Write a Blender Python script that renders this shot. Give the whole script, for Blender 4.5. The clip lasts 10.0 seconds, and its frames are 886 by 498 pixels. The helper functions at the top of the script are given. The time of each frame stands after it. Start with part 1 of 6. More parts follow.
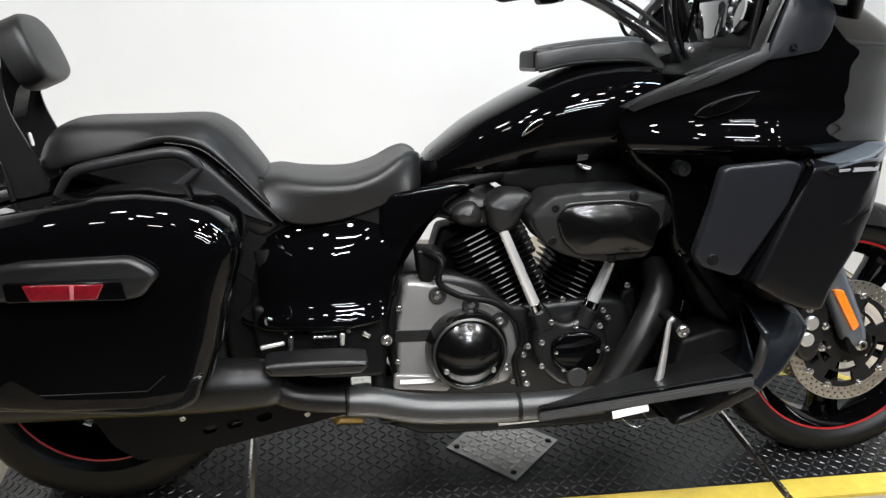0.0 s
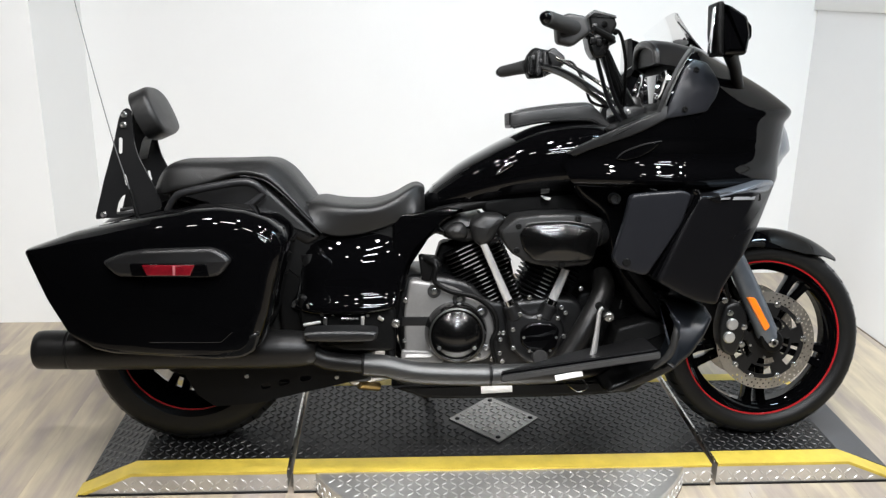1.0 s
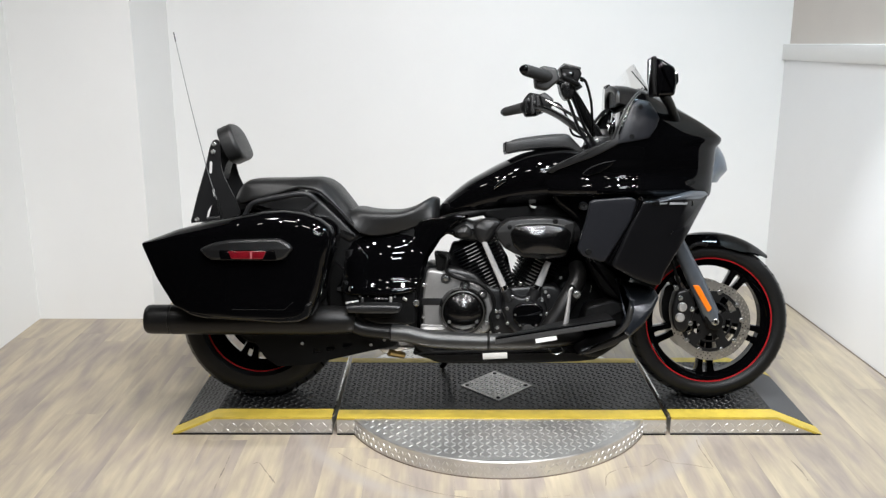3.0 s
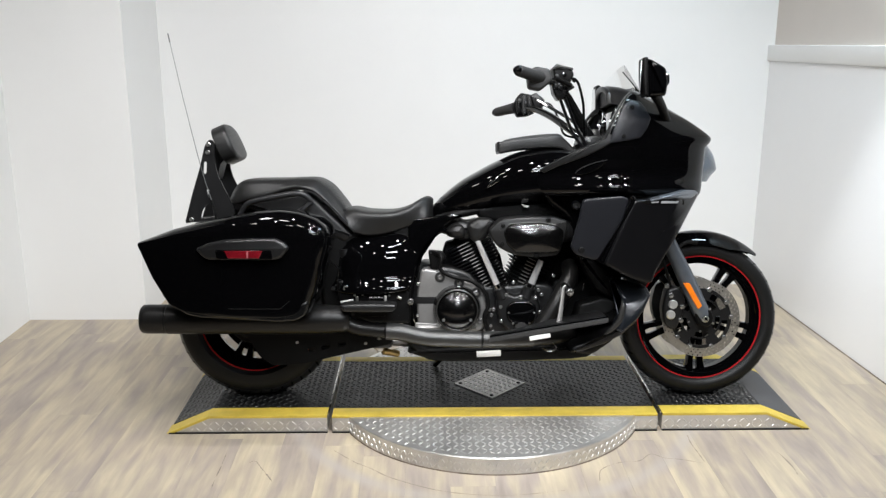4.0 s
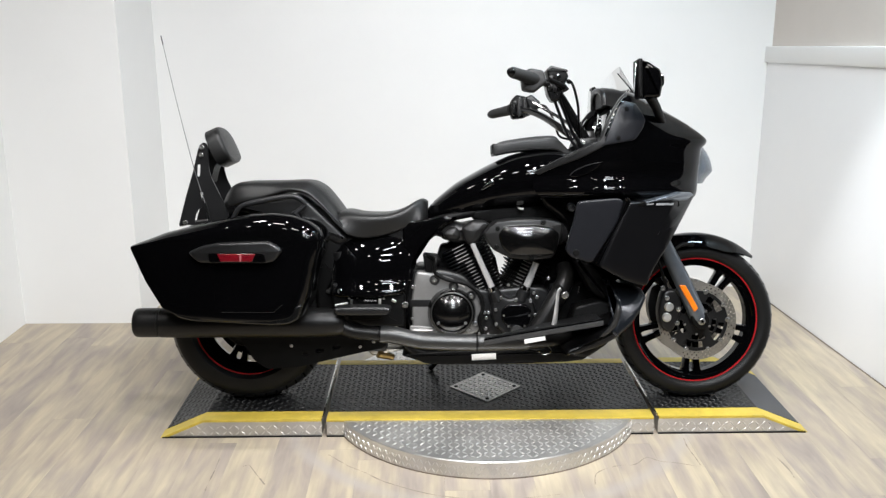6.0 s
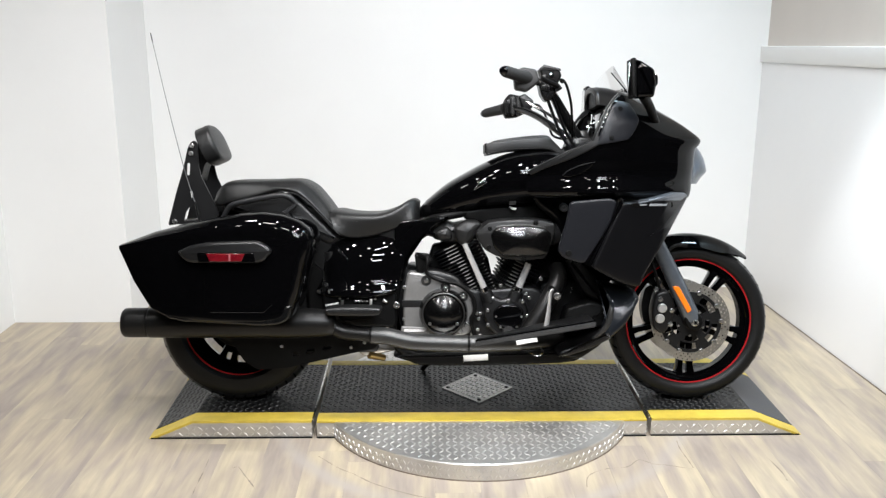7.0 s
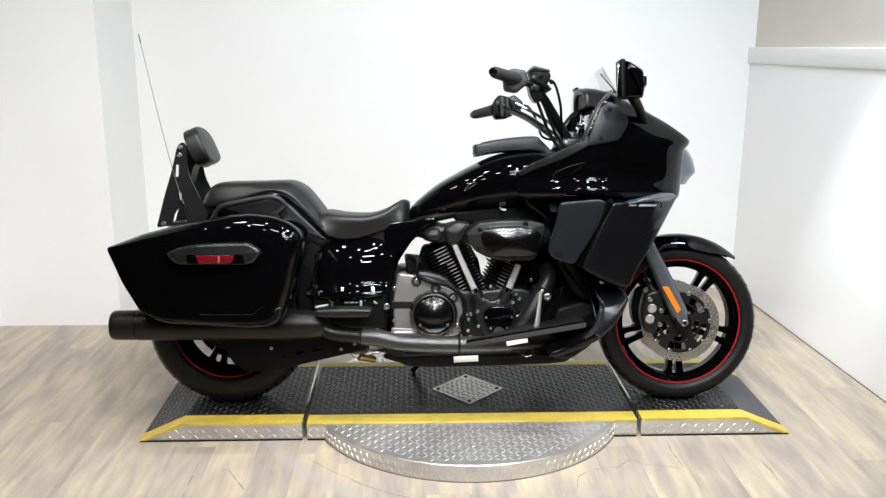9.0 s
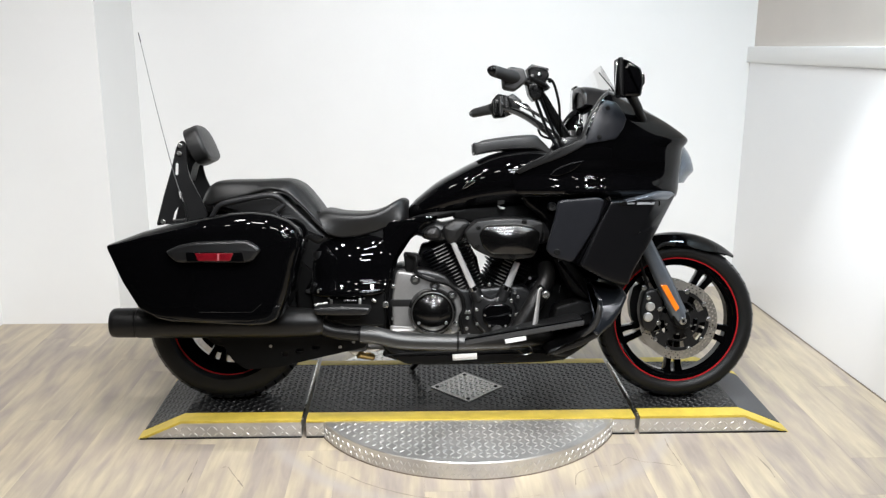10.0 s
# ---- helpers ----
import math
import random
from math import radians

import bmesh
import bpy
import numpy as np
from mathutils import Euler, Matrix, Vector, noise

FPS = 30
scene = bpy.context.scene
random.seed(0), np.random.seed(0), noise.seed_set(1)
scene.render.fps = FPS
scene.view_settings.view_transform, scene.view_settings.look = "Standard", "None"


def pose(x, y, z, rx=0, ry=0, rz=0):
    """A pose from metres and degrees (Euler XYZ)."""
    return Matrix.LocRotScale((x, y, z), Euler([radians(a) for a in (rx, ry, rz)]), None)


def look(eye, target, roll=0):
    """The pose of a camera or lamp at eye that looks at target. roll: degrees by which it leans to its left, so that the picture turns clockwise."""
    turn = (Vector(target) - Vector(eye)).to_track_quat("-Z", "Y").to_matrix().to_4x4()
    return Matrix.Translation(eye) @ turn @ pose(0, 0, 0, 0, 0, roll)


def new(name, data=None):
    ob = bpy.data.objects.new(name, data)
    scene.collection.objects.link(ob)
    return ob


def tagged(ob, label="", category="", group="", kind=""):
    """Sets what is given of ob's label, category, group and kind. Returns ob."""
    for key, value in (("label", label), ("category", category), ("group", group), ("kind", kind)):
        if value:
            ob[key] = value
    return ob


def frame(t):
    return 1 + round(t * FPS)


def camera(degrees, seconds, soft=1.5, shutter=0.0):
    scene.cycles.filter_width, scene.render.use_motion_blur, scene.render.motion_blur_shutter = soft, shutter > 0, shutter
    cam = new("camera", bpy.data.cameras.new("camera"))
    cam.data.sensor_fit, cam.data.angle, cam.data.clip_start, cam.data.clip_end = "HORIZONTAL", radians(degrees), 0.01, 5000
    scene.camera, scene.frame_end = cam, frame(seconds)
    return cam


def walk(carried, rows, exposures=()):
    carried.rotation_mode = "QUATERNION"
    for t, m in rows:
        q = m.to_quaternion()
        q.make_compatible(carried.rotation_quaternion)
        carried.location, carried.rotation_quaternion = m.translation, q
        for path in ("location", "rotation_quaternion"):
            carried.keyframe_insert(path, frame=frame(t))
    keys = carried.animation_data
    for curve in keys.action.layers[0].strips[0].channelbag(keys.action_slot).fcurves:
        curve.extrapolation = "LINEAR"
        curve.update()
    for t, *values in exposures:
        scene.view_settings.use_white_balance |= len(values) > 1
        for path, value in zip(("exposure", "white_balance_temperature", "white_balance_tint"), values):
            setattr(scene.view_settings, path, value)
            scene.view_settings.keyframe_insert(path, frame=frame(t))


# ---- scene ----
cam = camera(52.9, 10.0, soft=1.35)
PATH = [
    (0, (-0.48, -1.858, 1.371), (-0.174, -0.029, 0.622), 1.8),
    (0.5, (-0.412, -2.222, 1.424), (-0.231, -0.348, 0.746), 1.5),
    (1, (-0.321, -2.557, 1.466), (-0.21, -0.656, 0.856), 0.8),
    (1.5, (-0.325, -2.891, 1.488), (-0.229, -0.978, 0.914), 1.2),
    (2, (-0.248, -3.121, 1.517), (-0.214, -1.186, 1.011), 0.9),
    (2.5, (-0.2, -3.27, 1.516), (-0.211, -1.335, 1.009), 0.1),
    (4, (-0.257, -3.373, 1.518), (-0.219, -1.439, 1.013), 0.1),
    (4.5, (-0.255, -3.372, 1.515), (-0.212, -1.436, 1.014), 0.4),
    (5, (-0.248, -3.372, 1.523), (-0.208, -1.437, 1.016), 0.0),
    (5.5, (-0.24, -3.369, 1.514), (-0.207, -1.432, 1.016), -0.1),
    (7, (-0.214, -3.331, 1.514), (-0.171, -1.396, 1.011), 0.2),
    (7.5, (-0.209, -3.324, 1.514), (-0.156, -1.389, 1.011), 0.3),
    (8, (-0.221, -3.324, 1.512), (-0.153, -1.39, 1.005), 0.7),
    (8.5, (-0.213, -3.329, 1.509), (-0.147, -1.393, 1.008), 0.5),
    (9, (-0.218, -3.33, 1.511), (-0.15, -1.394, 1.012), 0.2),
    (9.5, (-0.211, -3.334, 1.511), (-0.153, -1.399, 1.011), 0.1),
    (10, (-0.209, -3.341, 1.505), (-0.144, -1.405, 1.007), 0.2),
]
walk(cam, [(t, look(eye, target, roll)) for t, eye, target, roll in PATH], [(0, 0.2), (1, 0.2), (2, 0.15), (2.5, 0.06), (4, 0.0), (4.7, 0.02), (5.5, 0.06), (7, 0.18), (8, 0.22), (9, 0.22), (10, 0.16)])

# ---------- world and light ----------
world = bpy.data.worlds.new("hall_world")
world.use_nodes = True
world.node_tree.nodes["Background"].inputs[0].default_value = (0.9, 0.95, 1.0, 1)
world.node_tree.nodes["Background"].inputs[1].default_value = 0.02
scene.world = world


def lamp(name, kind, eye, target, power, size=0.1, size_y=None, color=(1, 1, 1), spread=None, blend=0.6):
    data = bpy.data.lights.new(name, kind)
    data.energy, data.color = power, color
    if kind == "AREA":
        data.size = size
        if size_y:
            data.shape, data.size_y = "RECTANGLE", size_y
        if spread:
            data.spread = radians(spread)
    else:
        data.shadow_soft_size = size
        if kind == "SPOT":
            data.spot_size, data.spot_blend = radians(spread or 80), blend
    ob = new(name, data)
    ob.matrix_world = look(eye, target)
    return ob


CEIL = 3.0
WARM, COOL = (0.995, 0.985, 1.005), (0.92, 0.975, 1.03)
# fluorescent fittings, their tubes along the bike
TUBES = [(0.1, -2.5), (0.1, -3.3), (0.1, -4.1)]
for tx, ty in TUBES:
    lamp("tube_light", "AREA", (tx, ty, CEIL - 0.10), (tx, ty + 0.0001, 0), 36, 0.8, 0.07, COOL)
# track spots that wash the back wall and the bike
SPOTS = [(-1.30, -0.70), (-0.75, -0.70), (-0.15, -0.70), (0.40, -0.70), (0.85, -0.70), (-1.2, -1.75), (0.0, -1.75), (1.1, -1.75)]
for sx, sy in SPOTS:
    near = sy > -1
    lamp("spot_light", "SPOT", (sx, sy, CEIL - 0.22), (sx * (1.2 if sx < -1 else 0.95) - (0.65 if sx > 0.3 else 0), 1.5, 0.3) if near else (sx * 0.9, sy + 0.6, 0.0), (46 if near else 100) * (0.6 if sx < -1 else 1.0), 0.035, None, WARM, 112 if near else 115, 1.0)


# a cold tube light above the bike's nose
lamp("cold_light", "AREA", (1.2, -0.25, CEIL - 0.10), (1.2, -0.2499, 0), 24, 0.8, 0.10, (0.62, 0.84, 1.0))
# one spot turned to the glossy side panel
lamp("wall_spot", "SPOT", (0.75, -0.9, CEIL - 0.22), (1.70, 0.20, 0.78), 260, 0.035, None, COOL, 22, 1.0)


# ---------- materials ----------
def mat(name, col, rough=0.5, metal=0.0, coat=0.0, tone=0.15, grain=18.0, bump=0.0, bump_scale=120.0, stretch=(1, 1, 1),
        rough_var=0.08, col2=None, spec=0.5, rand=0.0, coat_rough=0.03):
    """A surface with variation of colour and gloss at two scales and a fine relief."""
    m = bpy.data.materials.new(name)
    m.use_nodes = True
    nt = m.node_tree
    bsdf = nt.nodes["Principled BSDF"]
    tex = nt.nodes.new("ShaderNodeTexCoord")
    mapping = nt.nodes.new("ShaderNodeMapping")
    mapping.inputs["Scale"].default_value = stretch
    nt.links.new(tex.outputs["Object"], mapping.inputs["Vector"])
    big = nt.nodes.new("ShaderNodeTexNoise")
    big.inputs["Scale"].default_value = grain / 6
    big.inputs["Detail"].default_value = 3
    fine = nt.nodes.new("ShaderNodeTexNoise")
    fine.inputs["Scale"].default_value = grain
    fine.inputs["Detail"].default_value = 6
    fine.inputs["Roughness"].default_value = 0.65
    both = nt.nodes.new("ShaderNodeMath")
    both.operation = "ADD"
    half = nt.nodes.new("ShaderNodeMath")
    half.operation = "MULTIPLY"
    half.inputs[1].default_value = 0.5
    nt.links.new(mapping.outputs[0], big.inputs["Vector"])
    nt.links.new(mapping.outputs[0], fine.inputs["Vector"])
    nt.links.new(big.outputs[0], both.inputs[0])
    nt.links.new(fine.outputs[0], both.inputs[1])
    nt.links.new(both.outputs[0], half.inputs[0])
    fac = half
    if rand:
        info = nt.nodes.new("ShaderNodeObjectInfo")
        shift = nt.nodes.new("ShaderNodeMath")
        shift.operation = "MULTIPLY_ADD"
        shift.inputs[1].default_value, shift.inputs[2].default_value = rand, -rand / 2
        plus = nt.nodes.new("ShaderNodeMath")
        plus.operation = "ADD"
        nt.links.new(info.outputs["Random"], shift.inputs[0])
        nt.links.new(shift.outputs[0], plus.inputs[0])
        nt.links.new(half.outputs[0], plus.inputs[1])
        fac = plus
    ramp = nt.nodes.new("ShaderNodeValToRGB")
    ramp.color_ramp.elements[0].position, ramp.color_ramp.elements[1].position = 0.3, 0.7
    lo = tuple(max(0, c * (1 - tone)) for c in col)
    hi = col2 or tuple(min(1, c * (1 + tone)) for c in col)
    ramp.color_ramp.elements[0].color, ramp.color_ramp.elements[1].color = (*lo, 1), (*hi, 1)
    nt.links.new(fac.outputs[0], ramp.inputs[0])
    nt.links.new(ramp.outputs[0], bsdf.inputs["Base Color"])
    rr = nt.nodes.new("ShaderNodeMapRange")
    rr.inputs["To Min"].default_value, rr.inputs["To Max"].default_value = max(0.01, rough - rough_var), min(1, rough + rough_var)
    nt.links.new(half.outputs[0], rr.inputs["Value"])
    nt.links.new(rr.outputs[0], bsdf.inputs["Roughness"])
    bsdf.inputs["Metallic"].default_value = metal
    bsdf.inputs["Coat Weight"].default_value = coat
    bsdf.inputs["Coat Roughness"].default_value = coat_rough
    bsdf.inputs["Specular IOR Level"].default_value = spec
    if bump:
        rel = nt.nodes.new("ShaderNodeTexNoise")
        rel.inputs["Scale"].default_value = bump_scale
        rel.inputs["Detail"].default_value = 3
        nt.links.new(mapping.outputs[0], rel.inputs["Vector"])
        bn = nt.nodes.new("ShaderNodeBump")
        bn.inputs["Strength"].default_value, bn.inputs["Distance"].default_value = bump, 0.002
        nt.links.new(rel.outputs[0], bn.inputs["Height"])
        nt.links.new(bn.outputs[0], bsdf.inputs["Normal"])
    return m


def plank_material():
    """Grey-beige wood-look boards: long grain, knots, a tone of its own for each board, and scuffed rings round the turntable."""
    m = bpy.data.materials.new("floor_boards")
    m.use_nodes = True
    nt = m.node_tree
    bsdf = nt.nodes["Principled BSDF"]
    N, L = nt.nodes.new, nt.links.new
    tex, info = N("ShaderNodeTexCoord"), N("ShaderNodeObjectInfo")
    off = N("ShaderNodeVectorMath")
    off.operation = "MULTIPLY_ADD"
    cmb = N("ShaderNodeCombineXYZ")
    for k in range(3):
        L(info.outputs["Random"], cmb.inputs[k])
    off.inputs[1].default_value = (13, 29, 7)
    L(cmb.outputs[0], off.inputs[0])
    L(tex.outputs["Object"], off.inputs[2])
    mp = N("ShaderNodeMapping")
    mp.inputs["Scale"].default_value = (15, 2.6, 1)
    L(off.outputs[0], mp.inputs[0])
    patch, grain = N("ShaderNodeTexNoise"), N("ShaderNodeTexNoise")
    patch.inputs["Scale"].default_value, patch.inputs["Detail"].default_value, patch.inputs["Distortion"].default_value = 1.2, 5, 0.35
    L(mp.outputs[0], patch.inputs["Vector"])
    mp2 = N("ShaderNodeMapping")
    mp2.inputs["Scale"].default_value = (60, 3, 1)
    L(off.outputs[0], mp2.inputs[0])
    grain.inputs["Scale"].default_value, grain.inputs["Detail"].default_value, grain.inputs["Distortion"].default_value = 1.0, 6, 0.6
    L(mp2.outputs[0], grain.inputs["Vector"])
    tone = N("ShaderNodeMath")
    tone.operation = "MULTIPLY_ADD"
    tone.inputs[1].default_value = 0.18
    L(info.outputs["Random"], tone.inputs[0])
    L(patch.outputs[0], tone.inputs[2])
    ramp = N("ShaderNodeValToRGB")
    cr = ramp.color_ramp
    cr.elements[0].position, cr.elements[0].color = 0.26, (0.236, 0.199, 0.174, 1)
    cr.elements[1].position, cr.elements[1].color = 0.80, (0.462, 0.394, 0.282, 1)
    e = cr.elements.new(0.47)
    e.color = (0.312, 0.266, 0.226, 1)
    e = cr.elements.new(0.58)
    e.color = (0.362, 0.306, 0.240, 1)
    L(tone.outputs[0], ramp.inputs[0])
    gmix = N("ShaderNodeMapRange")
    gmix.inputs["From Min"].default_value, gmix.inputs["From Max"].default_value = 0.25, 0.7
    gmix.inputs["To Min"].default_value, gmix.inputs["To Max"].default_value = 0.87, 1.07
    L(grain.outputs[0], gmix.inputs[0])
    mul = N("ShaderNodeVectorMath")
    mul.operation = "SCALE"
    L(ramp.outputs[0], mul.inputs[0])
    L(gmix.outputs[0], mul.inputs["Scale"])
    # scuff ring
    geo = N("ShaderNodeNewGeometry")
    dist = N("ShaderNodeVectorMath")
    dist.operation = "DISTANCE"
    dist.inputs[1].default_value = (0, -0.02, 0)
    L(geo.outputs["Position"], dist.inputs[0])
    wob = N("ShaderNodeTexNoise")
    wob.inputs["Scale"].default_value, wob.inputs["Detail"].default_value = 5, 4
    L(geo.outputs["Position"], wob.inputs["Vector"])
    sub = N("ShaderNodeMath")
    sub.operation = "SUBTRACT"
    sub.inputs[1].default_value = 0.785
    L(dist.outputs["Value"], sub.inputs[0])
    ab = N("ShaderNodeMath")
    ab.operation = "ABSOLUTE"
    L(sub.outputs[0], ab.inputs[0])
    ring = N("ShaderNodeMapRange")
    ring.inputs["From Min"].default_value, ring.inputs["From Max"].default_value = 0.008, 0.045
    ring.inputs["To Min"].default_value, ring.inputs["To Max"].default_value = 1.1, 0.0
    L(ab.outputs[0], ring.inputs[0])
    rw = N("ShaderNodeMath")
    rw.operation = "MULTIPLY"
    L(ring.outputs[0], rw.inputs[0])
    L(wob.outputs[0], rw.inputs[1])
    mix = N("ShaderNodeMix")
    mix.data_type = "RGBA"
    mix.inputs["B"].default_value = (0.36, 0.325, 0.30, 1)
    L(rw.outputs[0], mix.inputs["Factor"])
    L(mul.outputs[0], mix.inputs["A"])
    L(mix.outputs["Result"], bsdf.inputs["Base Color"])
    rough = N("ShaderNodeMapRange")
    rough.inputs["To Min"].default_value, rough.inputs["To Max"].default_value = 0.35, 0.6
    L(grain.outputs[0], rough.inputs[0])
    L(rough.outputs[0], bsdf.inputs["Roughness"])
    bn = N("ShaderNodeBump")
    bn.inputs["Strength"].default_value, bn.inputs["Distance"].default_value = 0.25, 0.001
    L(grain.outputs[0], bn.inputs["Height"])
    L(bn.outputs[0], bsdf.inputs["Normal"])
    return m


BOARDS = plank_material()
WALL = mat("white_wall_paint", (0.80, 0.80, 0.79), 0.5, tone=0.02, grain=3, bump=0.05, bump_scale=260)
PANEL = mat("white_gloss_panel", (0.80, 0.80, 0.80), 0.24, tone=0.02, grain=2, bump=0.04, bump_scale=6, rough_var=0.06)
BEIGE = mat("beige_wall_paint", (0.61, 0.56, 0.51), 0.6, tone=0.04, grain=4, bump=0.06, bump_scale=260)
HALL = mat("dark_hall_paint", (0.010, 0.010, 0.010), 0.8, tone=0.2, grain=2)
# the side wall's dirty joint; also colours the turntable's base shadow
SHADOWGAP = mat("dirty_joint_and_base_shadow", (0.15, 0.12, 0.092), 0.7, tone=0.5, grain=30)
# out of view: darkened so that the gloss paint reflects black
UNSEENFLOOR = mat("unseen_dark_floor", (0.024, 0.023, 0.022), 0.6, tone=0.2, grain=6)
GLOSS = mat("gloss_black_paint", (0.0012, 0.0012, 0.0014), 0.4, coat=1.0, tone=0.3, grain=900, rough_var=0.05, coat_rough=0.015, spec=0.0)
GLOSS.node_tree.nodes["Principled BSDF"].inputs["Coat IOR"].default_value = 1.33
DARKPANEL = mat("dark_satin_panel_paint", (0.004, 0.004, 0.0046), 0.30, tone=0.1, grain=12, spec=0.14, coat=0.05, coat_rough=0.15, rough_var=0.03)
SEMI = mat("semi_gloss_black", (0.003, 0.003, 0.003), 0.26, tone=0.2, grain=200, coat=0.2, coat_rough=0.15, spec=0.3)
BLACKCAP = mat("gloss_black_engine_cover", (0.0018, 0.0018, 0.0018), 0.22, tone=0.3, grain=200, spec=0.25, coat=1.0, coat_rough=0.12)
BLACKCAP.node_tree.nodes["Principled BSDF"].inputs["Coat IOR"].default_value = 1.36
SATIN = mat("satin_black_coating", (0.006, 0.006, 0.0063), 0.36, tone=0.2, grain=60, bump=0.08, bump_scale=900, spec=0.42)
GUN = mat("gunmetal_satin_paint", (0.012, 0.012, 0.0135), 0.34, tone=0.15, grain=300, metal=0.2, coat=0.1, coat_rough=0.2, spec=0.4)
CASE = mat("dark_grey_engine_coating", (0.034, 0.0337, 0.0334), 0.36, tone=0.12, grain=90, metal=0.3, bump=0.05, bump_scale=700, spec=0.5)
# darker copy of CASE: the upper engine's weaker light put into its colour
SHADECASE = mat("shaded_engine_coating", (0.015, 0.0149, 0.0148), 0.38, tone=0.12, grain=90, metal=0.3, bump=0.05, bump_scale=700, spec=0.42)
PLASTIC = mat("matte_black_plastic", (0.003, 0.003, 0.003), 0.45, tone=0.2, grain=80, bump=0.25, bump_scale=900, spec=0.13)
VINYL = mat("black_seat_vinyl", (0.0070, 0.0070, 0.0070), 0.42, tone=0.2, grain=40, bump=0.30, bump_scale=620, spec=0.42)
RUBBER = mat("tyre_rubber", (0.0055, 0.0055, 0.0055), 0.48, tone=0.25, grain=30, bump=0.2, bump_scale=400, spec=0.24)
# paler and bluer than RUBBER: light reflected off the side wall, put into colour
BAND = mat("sheen_tread_rubber", (0.014, 0.0145, 0.0155), 0.32, tone=0.25, grain=60, bump=0.15, bump_scale=300, spec=0.6)
MUFF = mat("matte_black_exhaust", (0.006, 0.0058, 0.0056), 0.36, tone=0.25, grain=25, bump=0.03, bump_scale=800, spec=0.27)
SILVER = mat("silver_grey_cover_paint", (0.215, 0.211, 0.206), 0.40, tone=0.1, grain=90, metal=0.55, bump=0.05, bump_scale=700)
PALE = mat("blue_grey_satin_paint", (0.0082, 0.0088, 0.0112), 0.36, tone=0.15, grain=300, spec=0.31)
RAILBAR = mat("dark_grey_powder_coat", (0.013, 0.013, 0.014), 0.40, tone=0.15, grain=120, bump=0.06, bump_scale=900, spec=0.36)
GUNLIGHT = mat("grey_alloy_rail", (0.060, 0.060, 0.060), 0.38, tone=0.15, grain=90, metal=0.4, spec=0.5)
GRIP = mat("grey_black_grip_rubber", (0.014, 0.014, 0.014), 0.55, tone=0.2, grain=60, bump=0.2, bump_scale=700, spec=0.5)
FORK = mat("blue_grey_fork_paint", (0.11, 0.125, 0.145), 0.40, tone=0.12, grain=200, metal=0.55, coat=0.2, coat_rough=0.25)
PUSH = mat("polished_alloy_tube", (0.90, 0.898, 0.89), 0.15, tone=0.05, grain=60, metal=0.6, coat=0.5, coat_rough=0.05)
COWL = mat("blue_black_cowl_paint", (0.013, 0.016, 0.021), 0.30, tone=0.12, grain=200, metal=0.5, coat=0.3, coat_rough=0.15)
SHIELD = mat("dark_heat_shield", (0.052, 0.052, 0.051), 0.36, metal=0.65, tone=0.15, grain=30)
CHROME = mat("chrome", (0.75, 0.75, 0.75), 0.07, metal=1.0, tone=0.05, grain=40, rough_var=0.03)
STEEL = mat("brushed_brake_steel", (0.60, 0.57, 0.52), 0.36, metal=1.0, tone=0.15, grain=120)
ALU = mat("zinc_bolt_metal", (0.55, 0.545, 0.53), 0.27, metal=1.0, tone=0.12, grain=80)
BRIGHT = mat("bright_cast_aluminium", (0.80, 0.79, 0.77), 0.40, metal=0.85, tone=0.12, grain=80)
# machined edge, used only on the stretches painted as highlights
FINEDGE = mat("lit_machined_fin_edge", (0.62, 0.62, 0.61), 0.34, metal=0.7, tone=0.25, grain=60)
PLATE = mat("aluminium_tread_plate", (0.62, 0.606, 0.583), 0.35, metal=0.82, tone=0.25, grain=9, bump=0.12, bump_scale=40, rough_var=0.10)
WORN = mat("scuffed_dark_tread_plate", (0.36, 0.352, 0.338), 0.32, metal=0.8, tone=0.4, grain=14, bump=0.1, bump_scale=60)
DECK = mat("black_coated_tread_plate", (0.006, 0.006, 0.0063), 0.36, tone=0.35, grain=12, bump=0.2, bump_scale=250, spec=0.35)
# paler than DECK: the highlights on the raised treads are in the colour
TREAD = mat("highlit_black_treads", (0.037, 0.037, 0.036), 0.30, tone=0.5, grain=9, metal=0.3, spec=0.5)
# likewise paler than PLATE, for the glints of the aluminium treads
GLINT = mat("glinting_aluminium_treads", (0.72, 0.71, 0.69), 0.34, tone=0.15, grain=20, metal=0.75)
CONSOLE = mat("grey_black_console_vinyl", (0.021, 0.021, 0.021), 0.40, tone=0.15, grain=50, bump=0.15, bump_scale=700, spec=0.5)
WHIP = mat("grey_antenna_steel", (0.16, 0.16, 0.16), 0.4, metal=0.6, tone=0.1)
BAR = mat("polished_black_bar", (0.010, 0.010, 0.010), 0.16, tone=0.1, grain=60, metal=0.3, coat=1.0, coat_rough=0.04, spec=0.6)
RAMPGREY = mat("dark_grey_ramp_paint", (0.050, 0.052, 0.057), 0.55, tone=0.2, grain=20, bump=0.2, bump_scale=200)
YELLOW = mat("yellow_safety_paint", (0.55, 0.41, 0.06), 0.5, tone=0.28, grain=18, bump=0.2, bump_scale=160)
RED = mat("red_rim_stripe", (0.30, 0.010, 0.013), 0.25, tone=0.1, coat=0.5)
REDLENS = mat("red_reflector_lens", (0.12, 0.004, 0.008), 0.12, tone=0.35, grain=140, coat=1.0, bump=0.3, bump_scale=300)
AMBER = mat("amber_reflector_lens", (0.85, 0.20, 0.012), 0.15, tone=0.15, grain=200, coat=1.0, bump=0.2, bump_scale=300)
